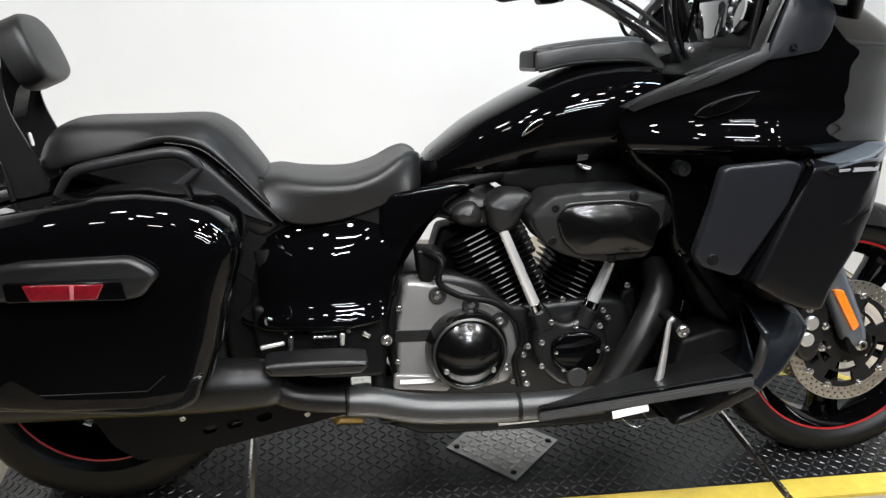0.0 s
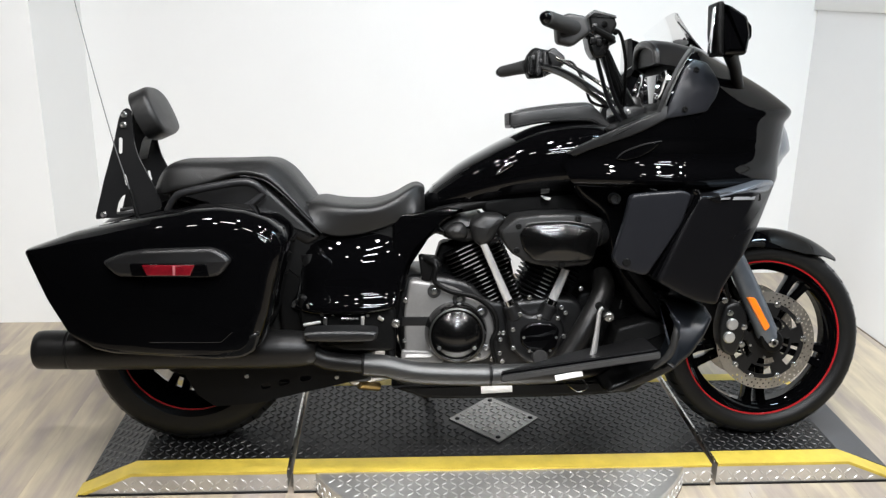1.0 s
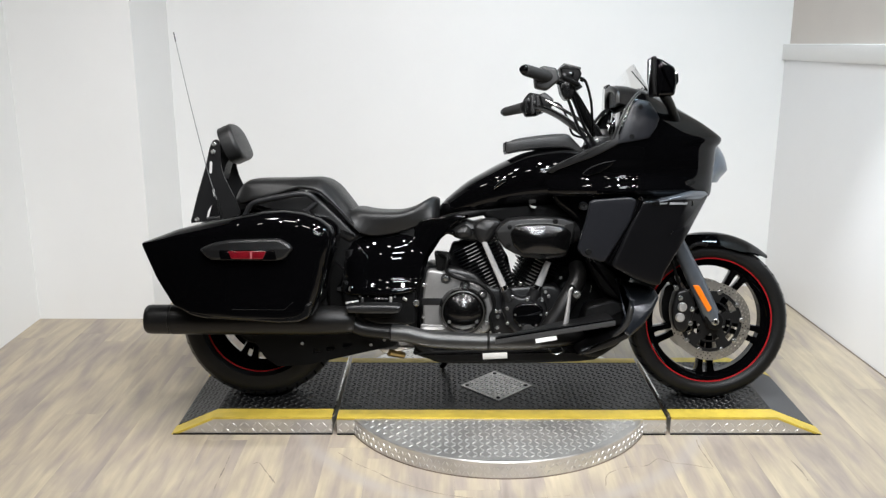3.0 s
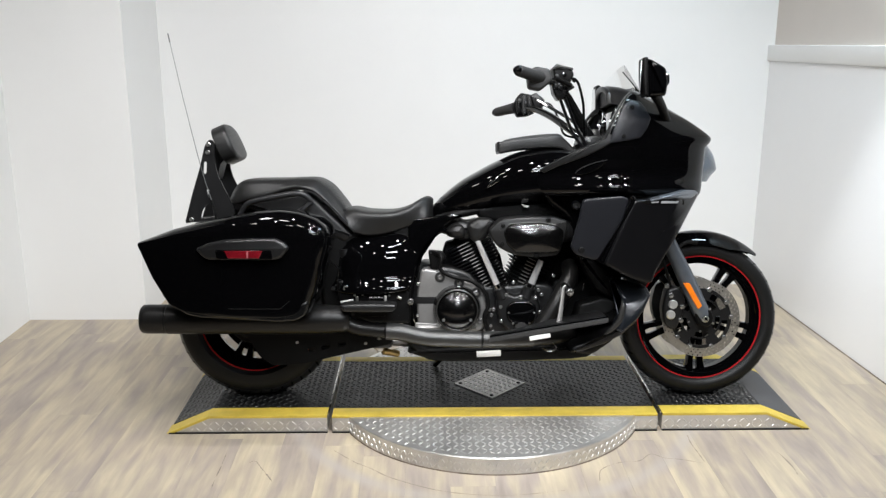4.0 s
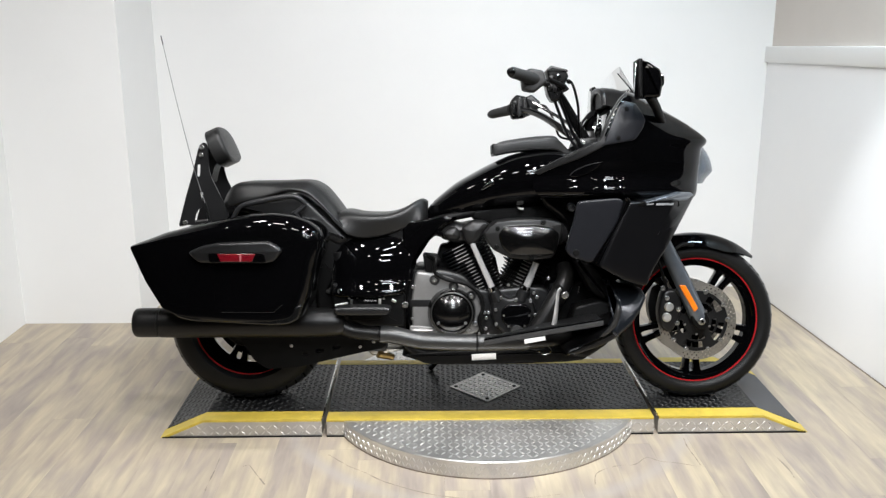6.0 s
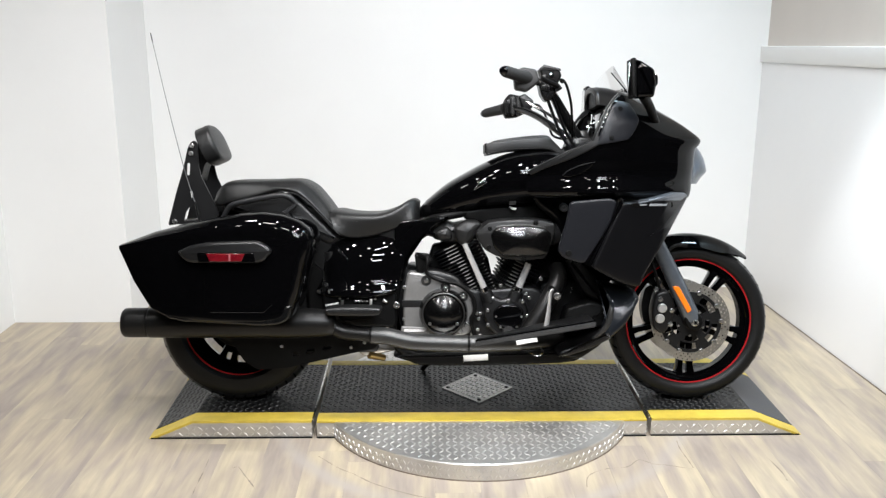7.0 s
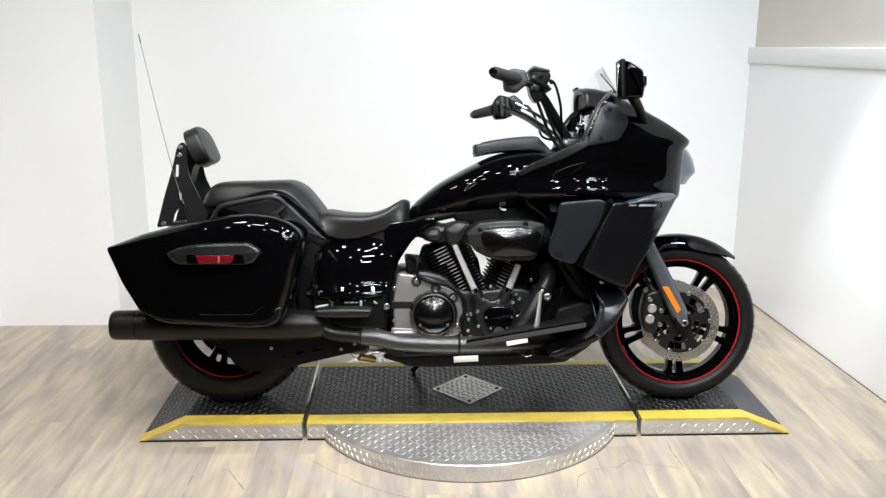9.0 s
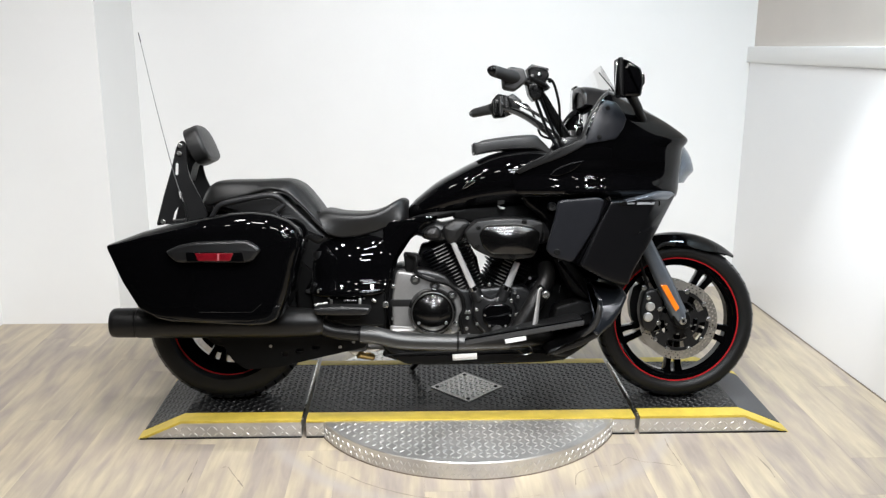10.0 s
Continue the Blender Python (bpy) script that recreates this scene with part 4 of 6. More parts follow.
def cylinder(x0, z0, lean, length, count, wide, deep, y_mid, split, bare):
    """A finned cylinder: a barrel, and cooling fins whose machined near edge is bright only where it catches light;
    bare: these painted highlights below and above the split.
    """
    u, v = Vector((math.sin(radians(lean)), 0, math.cos(radians(lean)))), Vector((math.cos(radians(lean)), 0, -math.sin(radians(lean))))
    base = Vector((x0, y_mid, z0))
    barrel = part("engine_cylinder", rod(base - u * 0.06, base + u * (length + 0.03), 0.056, n=28), SATIN, bike, "black finned engine cylinder")
    corners = rounded([Vector((-wide / 2, -deep / 2)), Vector((wide / 2, -deep / 2)), Vector((wide / 2, deep / 2)), Vector((-wide / 2, deep / 2))], 0.03, 5)
    kinds = []
    for spans in bare:
        cuts = sorted({c for span in spans for c in span})
        loop = []
        for a, b in zip(corners, corners[1:] + corners[:1]):
            loop.append(a)
            if abs(a.y + deep / 2) < 1e-6 and abs(b.y + deep / 2) < 1e-6:
                loop += [Vector((c, a.y)) for c in cuts if a.x < c < b.x]
        bm = bmesh.new()
        lows, highs = [], []
        for q in loop:
            p = v * q.x + Vector((0, q.y, 0))
            lows.append(bm.verts.new(p))
            highs.append(bm.verts.new(p + u * 0.0032))
        bm.faces.new(lows)
        bm.faces.new(highs)
        bridge(bm, lows, highs)
        for f in bm.faces:
            c = f.calc_center_median()
            f.material_index = 1 if len(f.verts) == 4 and c.y < 0.02 - deep / 2 and any(lo < c.dot(v) < hi for lo, hi in spans) else 0
        kinds.append(finish(bm, "fin", [PLASTIC, FINEDGE], 30))
    for k in range(count):
        at = length * k / (count - 1)
        ob = part("fin", kinds[1 if at > split else 0], None, barrel)
        ob.location = base + u * at
        ob.scale = Vector((0.86, 1, 0.86)) if k < count * 0.5 else Vector((1, 1, 1))
    return u, v


cylinder(0.064, 0.41, -26, 0.215, 17, 0.176, 0.21, -0.015, 0.148, [[(-0.026, 0.004), (0.064, 0.078)], [(-0.048, 0.001), (0.066, 0.080)]])
cylinder(0.158, 0.41, 25, 0.205, 16, 0.160, 0.20, -0.015, 0.3, [[(-0.023, 0.010)], [(-0.023, 0.010)]])
part("inner_guard", pillow([(0.29, 0.46), (0.46, 0.47), (0.52, 0.36), (0.50, 0.22), (0.30, 0.20), (0.27, 0.30)], 0.06, -0.09, 0.015, corner=0.03), PLASTIC, bike)
part("throttle_body", pillow([(-0.135, 0.545), (-0.118, 0.600), (-0.070, 0.606), (-0.052, 0.560), (-0.056, 0.492), (-0.10, 0.480), (-0.130, 0.50)], 0.04, -0.045, 0.012, corner=0.012), PLASTIC, bike, "black throttle body")
# black fillers added behind the cylinders to darken the view past them
part("gap_filler", pillow([(0.137, 0.42), (0.30, 0.42), (0.325, 0.57), (0.150, 0.57), (0.152, 0.53), (0.130, 0.47)], 0.05, 0.0, 0.008, corner=0.010), PLASTIC, bike, "black filler behind the cylinders")
part("gap_filler", pillow([(-0.03, 0.42), (0.108, 0.42), (0.116, 0.47), (0.098, 0.55), (0.05, 0.61), (-0.02, 0.60), (-0.045, 0.545), (-0.03, 0.49)], 0.05, 0.0, 0.008, corner=0.010), PLASTIC, bike, "black filler behind the cylinders")
part("engine_shroud", pillow([(0.305, 0.64), (0.44, 0.64), (0.46, 0.40), (0.33, 0.36), (0.285, 0.42)], 0.06, 0.12, 0.012, corner=0.03), PLASTIC, bike)
part("rocker_cover", pillow([(-0.126, 0.650), (-0.106, 0.672), (-0.067, 0.693), (-0.038, 0.680), (0.010, 0.692), (0.020, 0.660), (-0.010, 0.618), (-0.052, 0.610), (-0.112, 0.626)], 0.09, -0.140, 0.030, steps=6, corner=0.016), SHADECASE, bike, "dark grey rounded rocker cover", 60)
part("rocker_lobe", pillow([(-0.108, 0.648), (-0.088, 0.668), (-0.060, 0.672), (-0.044, 0.650), (-0.050, 0.626), (-0.090, 0.624)], -0.10, -0.166, 0.022, steps=6, dome=0.003, smooth=4), SHADECASE, bike, "rounded rocker lobe", 60)
part("rocker_cap", pillow([(-0.040, 0.672), (0.002, 0.700), (0.046, 0.699), (0.067, 0.685), (0.044, 0.652), (0.024, 0.618), (-0.004, 0.602), (-0.030, 0.622)], -0.10, -0.182, 0.022, steps=5, dome=0.003, corner=0.012), SHADECASE, bike, "dark grey rocker cap", 50)
part("rocker_cover", pillow([(0.19, 0.66), (0.22, 0.71), (0.33, 0.70), (0.36, 0.64), (0.30, 0.60), (0.24, 0.60)], 0.09, -0.135, 0.018, corner=0.012), SHADECASE, bike, "dark grey rocker cover")
for a, b, r in (((0.000, -0.166, 0.614), (0.079, -0.158, 0.438), 0.0125), ((0.240, -0.166, 0.540), (0.201, -0.158, 0.440), 0.0145)):
    p = part("pushrod_tube", rod(a, b, r * 0.82, r, 24), PUSH, bike, "polished pushrod tube")
    d = (Vector(b) - Vector(a)).normalized()
    part("collar", rod(Vector(b) - d * 0.012, Vector(b) + d * 0.006, r + 0.003, r + 0.004, 20, bevel=0.002), CHROME, p)
    part("lifter_block", rod(Vector(b) + d * 0.004, Vector(b) + d * 0.05, r + 0.010, r + 0.014, 16, bevel=0.004), SATIN, bike)
camc = part("cam_cover", pillow([(0.075, 0.40), (0.10, 0.425), (0.14, 0.405), (0.19, 0.425), (0.225, 0.405), (0.242, 0.36), (0.225, 0.30), (0.19, 0.262), (0.13, 0.262), (0.09, 0.30), (0.070, 0.35)], -0.10, -0.178, 0.014, corner=0.015), SATIN, bike, "satin black cam cover")
part("cam_plate", pillow([(0.108, 0.365), (0.135, 0.388), (0.195, 0.388), (0.222, 0.370), (0.215, 0.318), (0.195, 0.295), (0.140, 0.295), (0.110, 0.325)], -0.175, -0.192, 0.008, corner=0.012), GLOSS, camc, "gloss black cover plate")
part("oil_plug", lathe([(0.024, -0.17), (0.024, -0.190), (0.020, -0.196), (0.0001, -0.196)], (0.166, 0, 0.286), "y", 28), CASE, camc)
bolts(camc, [(0.088, -0.178, 0.365), (0.108, -0.178, 0.410), (0.163, -0.178, 0.400), (0.218, -0.178, 0.398), (0.236, -0.178, 0.345), (0.09, -0.175, 0.31)], m_bolt)
bolts(camc, [(0.118, -0.190, 0.345), (0.135, -0.190, 0.305), (0.195, -0.190, 0.306), (0.212, -0.190, 0.345)], t_bolt)
bolts(camc, [(0.137, -0.16, 0.456), (0.233, -0.15, 0.425), (0.245, -0.15, 0.408), (0.055, -0.15, 0.33), (0.062, -0.16, 0.352), (0.048, -0.16, 0.352), (0.052, -0.165, 0.292), (0.03, -0.165, 0.275), (0.29, -0.14, 0.478), (0.06, -0.165, 0.268)], m_bolt)

# air cleaner
air = part("air_cleaner", pillow([(0.040, 0.656), (0.058, 0.677), (0.085, 0.698), (0.140, 0.705), (0.223, 0.708), (0.278, 0.706), (0.326, 0.693), (0.327, 0.668), (0.314, 0.620), (0.300, 0.577), (0.286, 0.563), (0.212, 0.556), (0.145, 0.563), (0.110, 0.575), (0.072, 0.596), (0.046, 0.632)], -0.12, -0.250, 0.010, steps=3, corner=0.008), SHADECASE, bike, "dark grey air cleaner cover", 30)
part("cleaner_bowl", pillow([(0.091, 0.650), (0.107, 0.672), (0.128, 0.679), (0.223, 0.683), (0.293, 0.671), (0.314, 0.655), (0.308, 0.610), (0.298, 0.580), (0.268, 0.574), (0.135, 0.577), (0.104, 0.606)], -0.240, -0.254, 0.008, dome=0.010, corner=0.010, bend=lambda x, z: -0.012 * (1 - ((x - 0.205) / 0.12) ** 2)), BLACKCAP, air, "gloss black inset bowl", 60)
part("bowl_line", tube([(0.110, -0.252, 0.677), (0.130, -0.2525, 0.682), (0.223, -0.2525, 0.686), (0.290, -0.252, 0.675)], 0.0020, 8), SHIELD, air, "thin bright moulding")
bolts(air, [(0.090, -0.248, 0.673), (0.255, -0.249, 0.694), (0.086, -0.248, 0.606), (0.212, -0.249, 0.565)], bolt_mesh(0.0085, 0.005, material=PLASTIC))
part("intake_snout", rod((0.315, -0.19, 0.65), (0.355, -0.18, 0.655), 0.042, 0.036, 24, bevel=0.004), SATIN, bike)

# exhaust
def muffler(s):
    cy, cz = s * 0.262, 0.332
    prof = [(0.040, -1.222), (0.047, -1.228), (0.052, -1.222), (0.0535, -1.206), (0.0535, -1.142), (0.0515, -1.140), (0.0515, -1.136), (0.0545, -1.133), (0.0548, -0.9), (0.0548, -0.615), (0.0535, -0.58), (0.0525, -0.542), (0.0520, -0.54), (0.0520, -0.536), (0.0515, -0.532), (0.048, -0.495), (0.044, -0.476), (0.036, -0.468)]
    m = part("muffler", lathe(prof, (0, cy, cz), "x", 48), MUFF, bike, "matte black muffler")
    part("muffler_outlet", lathe([(0.040, -1.225), (0.036, -1.221), (0.034, -1.13), (0.0001, -1.13)], (0, cy, cz), "x", 32), PLASTIC, m)
    pipe = part("exhaust_pipe", tube([(-0.49, cy, 0.325), (-0.44, s * 0.265, 0.300), (-0.36, s * 0.27, 0.291), (-0.28, s * 0.27, 0.285), (-0.2, s * 0.27, 0.268), (0.02, s * 0.27, 0.258), (0.25, s * 0.25, 0.258), (0.36, s * 0.18, 0.265)], [0.029, 0.026, 0.0255, 0.025, 0.024, 0.024, 0.024, 0.024], 20, 5), MUFF, bike, "matte black exhaust pipe")
    part("heat_shield", tube([(-0.335, s * 0.275, 0.289), (-0.28, s * 0.275, 0.285), (-0.23, s * 0.275, 0.273), (-0.17, s * 0.275, 0.264), (-0.05, s * 0.275, 0.259), (0.010, s * 0.275, 0.258)], 0.031, 24, 5), SHIELD, pipe, "dark satin heat shield")
    part("heat_shield", tube([(0.018, s * 0.275, 0.258), (0.10, s * 0.27, 0.258), (0.2, s * 0.255, 0.258)], 0.030, 24, 4), SHIELD, pipe, "dark satin heat shield")
    for x in (-0.335, 0.013):
        part("pipe_clamp", lathe([(0.026, x - 0.007), (0.0305, x - 0.005), (0.0305, x + 0.005), (0.026, x + 0.007)], (0, s * 0.275, 0.289 if x < 0 else 0.258), "x", 28, True), PLASTIC, pipe)
    return m


muffler(-1)
muffler(1)
part("exhaust_header", tube([(0.35, -0.13, 0.52), (0.345, -0.185, 0.475), (0.300, -0.225, 0.400), (0.235, -0.24, 0.300), (0.20, -0.245, 0.262)], [0.030, 0.033, 0.033, 0.032, 0.030], 24, 5), MUFF, bike, "matte black exhaust header")

# foot controls
def board(rows, soft):
    """A tapering board along x; rows (x, inner y, outer y, bottom, top)."""
    bm = bmesh.new()
    rings = [[bm.verts.new((x, y, z)) for y, z in ((yi, zb), (yi, zt), (yo, zt), (yo, zb))] for x, yi, yo, zb, zt in rows]
    for a, b in zip(rings, rings[1:]):
        bridge(bm, a, b)
    bm.faces.new(rings[0])
    bm.faces.new(rings[-1])
    bmesh.ops.bevel(bm, geom=bm.edges[:], offset=soft, segments=2, affect="EDGES", clamp_overlap=True)
    return bm


def board_top(x):
    return 0.290 + (x - 0.036) * 0.205


def board_out(x):
    return -0.362 - (x - 0.036) * 0.19


BX = (0.036, 0.10, 0.18, 0.27, 0.36, 0.425, 0.442)
fb = part("footboard", board([(x, max(board_out(x) + 0.012, -0.40) + 0.095 * min(1, max(0, (x - 0.06) / 0.20)), board_out(x) + 0.003, board_top(x) - 0.022, board_top(x) + (0 if x < 0.44 else -0.006)) for x in BX], 0.003), SATIN, bike, "long black rubber-topped footboard")
part("board_rail", board([(x, board_out(x) + 0.004, board_out(x) - 0.012, board_top(x) - 0.026, board_top(x) - 0.008) for x in BX], 0.003), GUNLIGHT, fb, "dark grey board rail")
part("board_groove", board([(x, board_out(x) + 0.004, board_out(x) - 0.004, board_top(x) - 0.010, board_top(x) - 0.003) for x in BX], 0.001), GLOSS, fb)
part("price_sticker", block((-0.037, -0.002, -0.0075), (0.037, 0.002, 0.0075), 0.0008), TAG, fb, "small white sticker").matrix_local = pose(0.211, -0.405, 0.291, 0, -10, 0)
part("hang_tag", block((-0.046, -0.0015, -0.013), (0.046, 0.0015, 0.010), 0.0008), TAG, bike, "small white paper tag").matrix_local = pose(0.045, -0.160, 0.185, 0, -3, 0)
part("tag_wire", tube([(0.22, -0.30, 0.245), (0.25, -0.33, 0.225), (0.28, -0.32, 0.235), (0.27, -0.30, 0.25)], 0.0015, 6), ALU, bike)
pedal = part("brake_pedal", tube([(0.278, -0.36, 0.318), (0.285, -0.365, 0.353), (0.292, -0.366, 0.41), (0.297, -0.366, 0.455), (0.306, -0.366, 0.466)], [0.013, 0.012, 0.009, 0.008, 0.008], 12, 4, flat=0.6), BRIGHT, bike, "bright brake pedal arm")
part("pedal_pad", rod((0.306, -0.31, 0.462), (0.317, -0.385, 0.447), 0.012, 0.012, 16, bevel=0.003), PLASTIC, pedal)
bolts(pedal, [(0.318, -0.385, 0.446)], bolt_mesh(0.0105, 0.009))
part("mount_bracket", pillow([(0.350, 0.300), (0.372, 0.385), (0.461, 0.410), (0.540, 0.388), (0.515, 0.320)], -0.16, -0.262, 0.010, corner=0.012), PLASTIC, bike)
part("stop_screw", rod((0.392, -0.2, 0.43), (0.397, -0.2, 0.457), 0.002, 0.0015, 8), ALU, bike)
part("tank_clip", pillow([(0.168, 0.750), (0.196, 0.743), (0.190, 0.736), (0.177, 0.739)], -0.125, -0.150, 0.003, corner=0.003), TAG, bike, "bright metal clip under the tank")
pf = part("passenger_footboard", pillow([(-0.497, 0.386), (-0.485, 0.396), (-0.400, 0.399), (-0.312, 0.397), (-0.298, 0.388), (-0.305, 0.374), (-0.33, 0.368), (-0.47, 0.368), (-0.490, 0.374)], -0.262, -0.338, 0.010, smooth=3), SATIN, bike, "grey-black passenger footboard")
part("board_bracket", pillow([(-0.47, 0.375), (-0.32, 0.375), (-0.34, 0.340), (-0.45, 0.335)], -0.16, -0.25, 0.006), PLASTIC, pf)

# under the seat
COVER = [(-0.600, 0.600), (-0.520, 0.650), (-0.32, 0.682), (-0.190, 0.692), (-0.168, 0.668), (-0.205, 0.59), (-0.232, 0.50), (-0.246, 0.430), (-0.36, 0.412), (-0.49, 0.412), (-0.60, 0.42)]
for s in (-1, 1):
    flare = lambda x, z: s * (0.026 * math.exp(-((z - 0.425) / 0.034) ** 2) - 1.25 * max(0, z - 0.46) ** 2 - 0.9 * (x + 0.36) ** 2 - 0.6 * max(0, -0.50 - x))
    part("side_cover", pillow(COVER, s * 0.08, s * 0.180, 0.010, dome=0.006, corner=0.03, bend=flare), GLOSS, bike, "gloss black side cover", 60)
part("pivot_plate", pillow([(-0.53, 0.47), (-0.42, 0.45), (-0.25, 0.43), (-0.25, 0.30), (-0.40, 0.30), (-0.52, 0.36)], -0.10, -0.172, 0.012, corner=0.02), PLASTIC, bike)
bolts(bike, [(-0.492, -0.178, 0.436), (-0.25, -0.178, 0.385)], bolt_mesh(0.010, 0.010), "frame_bolt")
bolts(bike, [(-0.46, -0.176, 0.41), (-0.40, -0.176, 0.415), (-0.36, -0.176, 0.418), (-0.33, -0.176, 0.408), (-0.43, -0.176, 0.412)], t_bolt)
part("rear_shock", rod((-0.50, -0.13, 0.58), (-0.46, -0.13, 0.33), 0.024, n=16), SATIN, bike)
part("rear_fender", loft([(-1.14, 0.50, 0.62, 0.06, 3), (-1.08, 0.50, 0.68, 0.115, 3), (-0.9, 0.60, 0.735, 0.125, 3), (-0.7, 0.62, 0.745, 0.13, 3), (-0.58, 0.55, 0.71, 0.13, 3), (-0.50, 0.50, 0.66, 0.13, 3), (-0.42, 0.46, 0.60, 0.12, 3)]), GLOSS, bike, "gloss black rear fender")
part("tail_lamp", pillow([(-1.205, 0.418), (-1.190, 0.420), (-1.17, 0.40), (-1.19, 0.388)], -0.08, -0.12, 0.004), PLASTIC, bike)
part("stand", tube([(-0.1, 0.14, 0.2), (-0.13, 0.22, 0.1), (-0.16, 0.27, 0.052)], [0.014, 0.012, 0.012], 10), SATIN, bike, "black side stand")
part("sensor_fitting", rod((-0.36, -0.10, 0.185), (-0.30, -0.07, 0.165), 0.017, 0.013, 14, bevel=0.003), BRASS, bike, "brass-coloured fitting")
part("linkage", pillow([(-0.42, 0.215), (-0.28, 0.235), (-0.25, 0.20), (-0.38, 0.175)], -0.02, -0.10, 0.01), PLATE, bike, "bare aluminium linkage")

# small fittings over the passenger footboard
for a, b, r, m in (((-0.511, -0.2, 0.385), (-0.462, -0.2, 0.394), 0.005, BRIGHT), ((-0.449, -0.2, 0.408), (-0.450, -0.2, 0.372), 0.006, ALU), ((-0.404, -0.195, 0.402), (-0.354, -0.195, 0.402), 0.004, ALU), ((-0.343, -0.2, 0.410), (-0.344, -0.2, 0.384), 0.0055, BRIGHT), ((-0.300, -0.185, 0.405), (-0.285, -0.185, 0.396), 0.006, ALU)):
    part("board_fitting", rod(a, b, r, r * 0.85, 10, bevel=0.0015), m, bike)

# saddlebags
BAG = [(-1.226, 0.617), (-1.085, 0.666), (-0.972, 0.693), (-0.860, 0.717), (-0.775, 0.731), (-0.700, 0.736), (-0.630, 0.728), (-0.572, 0.708), (-0.536, 0.680), (-0.522, 0.648), (-0.528, 0.610), (-0.546, 0.545), (-0.565, 0.46),
       (-0.585, 0.402), (-0.605, 0.368), (-0.640, 0.351), (-0.700, 0.347), (-0.975, 0.359), (-1.036, 0.369), (-1.096, 0.396), (-1.163, 0.490)]


# how far the outer face lies inside the outline at each of its corners: full on the shoulder, little along the sharp tail and the foot
INSET = [0.008, 0.030, 0.046, 0.055, 0.058, 0.060, 0.060, 0.060, 0.060, 0.060, 0.058, 0.052, 0.045, 0.038, 0.032, 0.026, 0.022, 0.018, 0.016, 0.012, 0.010]


def bag_shell(s, bend):
    """A hard case: its side rolls over from the outline to a smaller outer face."""
    pts, inner = [Vector(p) for p in BAG], []
    for i, p in enumerate(pts):
        a, c = (pts[i - 1] - p).normalized(), (pts[(i + 1) % len(pts)] - p).normalized()
        t = (c - a).normalized()
        inner.append(p + Vector((t.y, -t.x)) * INSET[i])
    loops = [rounded(q, 0.012) for q in (pts, inner)]
    count = [max(1, int((b - a).length / 0.02)) for a, b in zip(loops[0], loops[0][1:] + loops[0][:1])]
    loops = [[a.lerp(b, k / n) for a, b, n in zip(lp, lp[1:] + lp[:1], count) for k in range(n)] for lp in loops]
    bm = bmesh.new()
    rings = []

    def ring(lp, y):
        rings.append([bm.verts.new((q.x, s * y + bend(q.x, q.y), q.y)) for q in lp])

    ring(loops[0], 0.235)
    for k in range(10):
        a = math.pi / 2 * k / 9
        ring([p.lerp(q, 1 - math.cos(a)) for p, q in zip(*loops)], 0.392 + 0.060 * math.sin(a))
    mid = sum(loops[1], Vector((0, 0))) / len(loops[1])
    for k in (0.9, 0.8, 0.7, 0.6, 0.5, 0.4, 0.3, 0.2, 0.1, 0.04):
        ring([mid + (q - mid) * k for q in loops[1]], 0.452 + 0.004 * (1 - k * k))
    for a, b in zip(rings, rings[1:]):
        bridge(bm, a, b)
    bm.faces.new(rings[0])
    bm.faces.new(rings[-1])
    return bm


def saddlebag(s):
    belly = lambda x, z: s * (-0.04 * max(0, z - 0.60) - 0.11 * max(0, (-0.84 - x) / 0.36) ** 1.6)
    bag = part("saddlebag", bag_shell(s, belly), GLOSS, bike, "gloss black hard saddlebag")
    rear = lambda x, z: -s * 0.11 * max(0, (-0.84 - x) / 0.36) ** 1.6
    part("bag_trim", pillow([(-0.980, 0.604), (-0.930, 0.626), (-0.874, 0.637), (-0.780, 0.641), (-0.700, 0.643), (-0.668, 0.625), (-0.654, 0.609), (-0.684, 0.571), (-0.716, 0.567), (-0.938, 0.567), (-0.962, 0.584)],
                                  s * 0.462, s * 0.482, 0.012, bend=rear, corner=0.012), SATIN, bag, "satin black reflector trim")
    part("latch_housing", pillow([(-0.905, 0.603), (-0.715, 0.603), (-0.708, 0.570), (-0.900, 0.570)], s * 0.476, s * 0.486, 0.003, bend=rear, corner=0.006), GLOSS, bag)
    part("side_reflector", pillow([(-0.872, 0.600), (-0.742, 0.600), (-0.754, 0.574), (-0.860, 0.574)], s * 0.482, s * 0.490, 0.002, bend=rear, corner=0.003), REDLENS, bag, "red side reflector")
    part("lens_divider", pillow([(-0.796, 0.599), (-0.789, 0.599), (-0.790, 0.575), (-0.796, 0.575)], s * 0.486, s * 0.4912, 0.0006, bend=rear, corner=0.001), PINKLENS, bag, "pale lens divider")
    part("bag_sill", pillow([(-1.055, 0.394), (-0.684, 0.394), (-0.662, 0.420), (-0.592, 0.421), (-0.606, 0.372), (-0.640, 0.355), (-0.700, 0.351), (-0.975, 0.363), (-1.030, 0.372)], s * 0.40, s * 0.4515, 0.008, bend=rear, corner=0.012), SEMI, bag, "satin black lower sill")
    part("sill_line", tube([(-1.045, s * 0.449 + rear(-1.045, 0), 0.3965), (-0.86, s * 0.4525, 0.397), (-0.690, s * 0.4525, 0.397), (-0.662, s * 0.4525, 0.4225), (-0.596, s * 0.445, 0.4225)], 0.0012, 6, smooth=False), SATIN, bag)
    return bag


saddlebag(-1)
saddlebag(1)

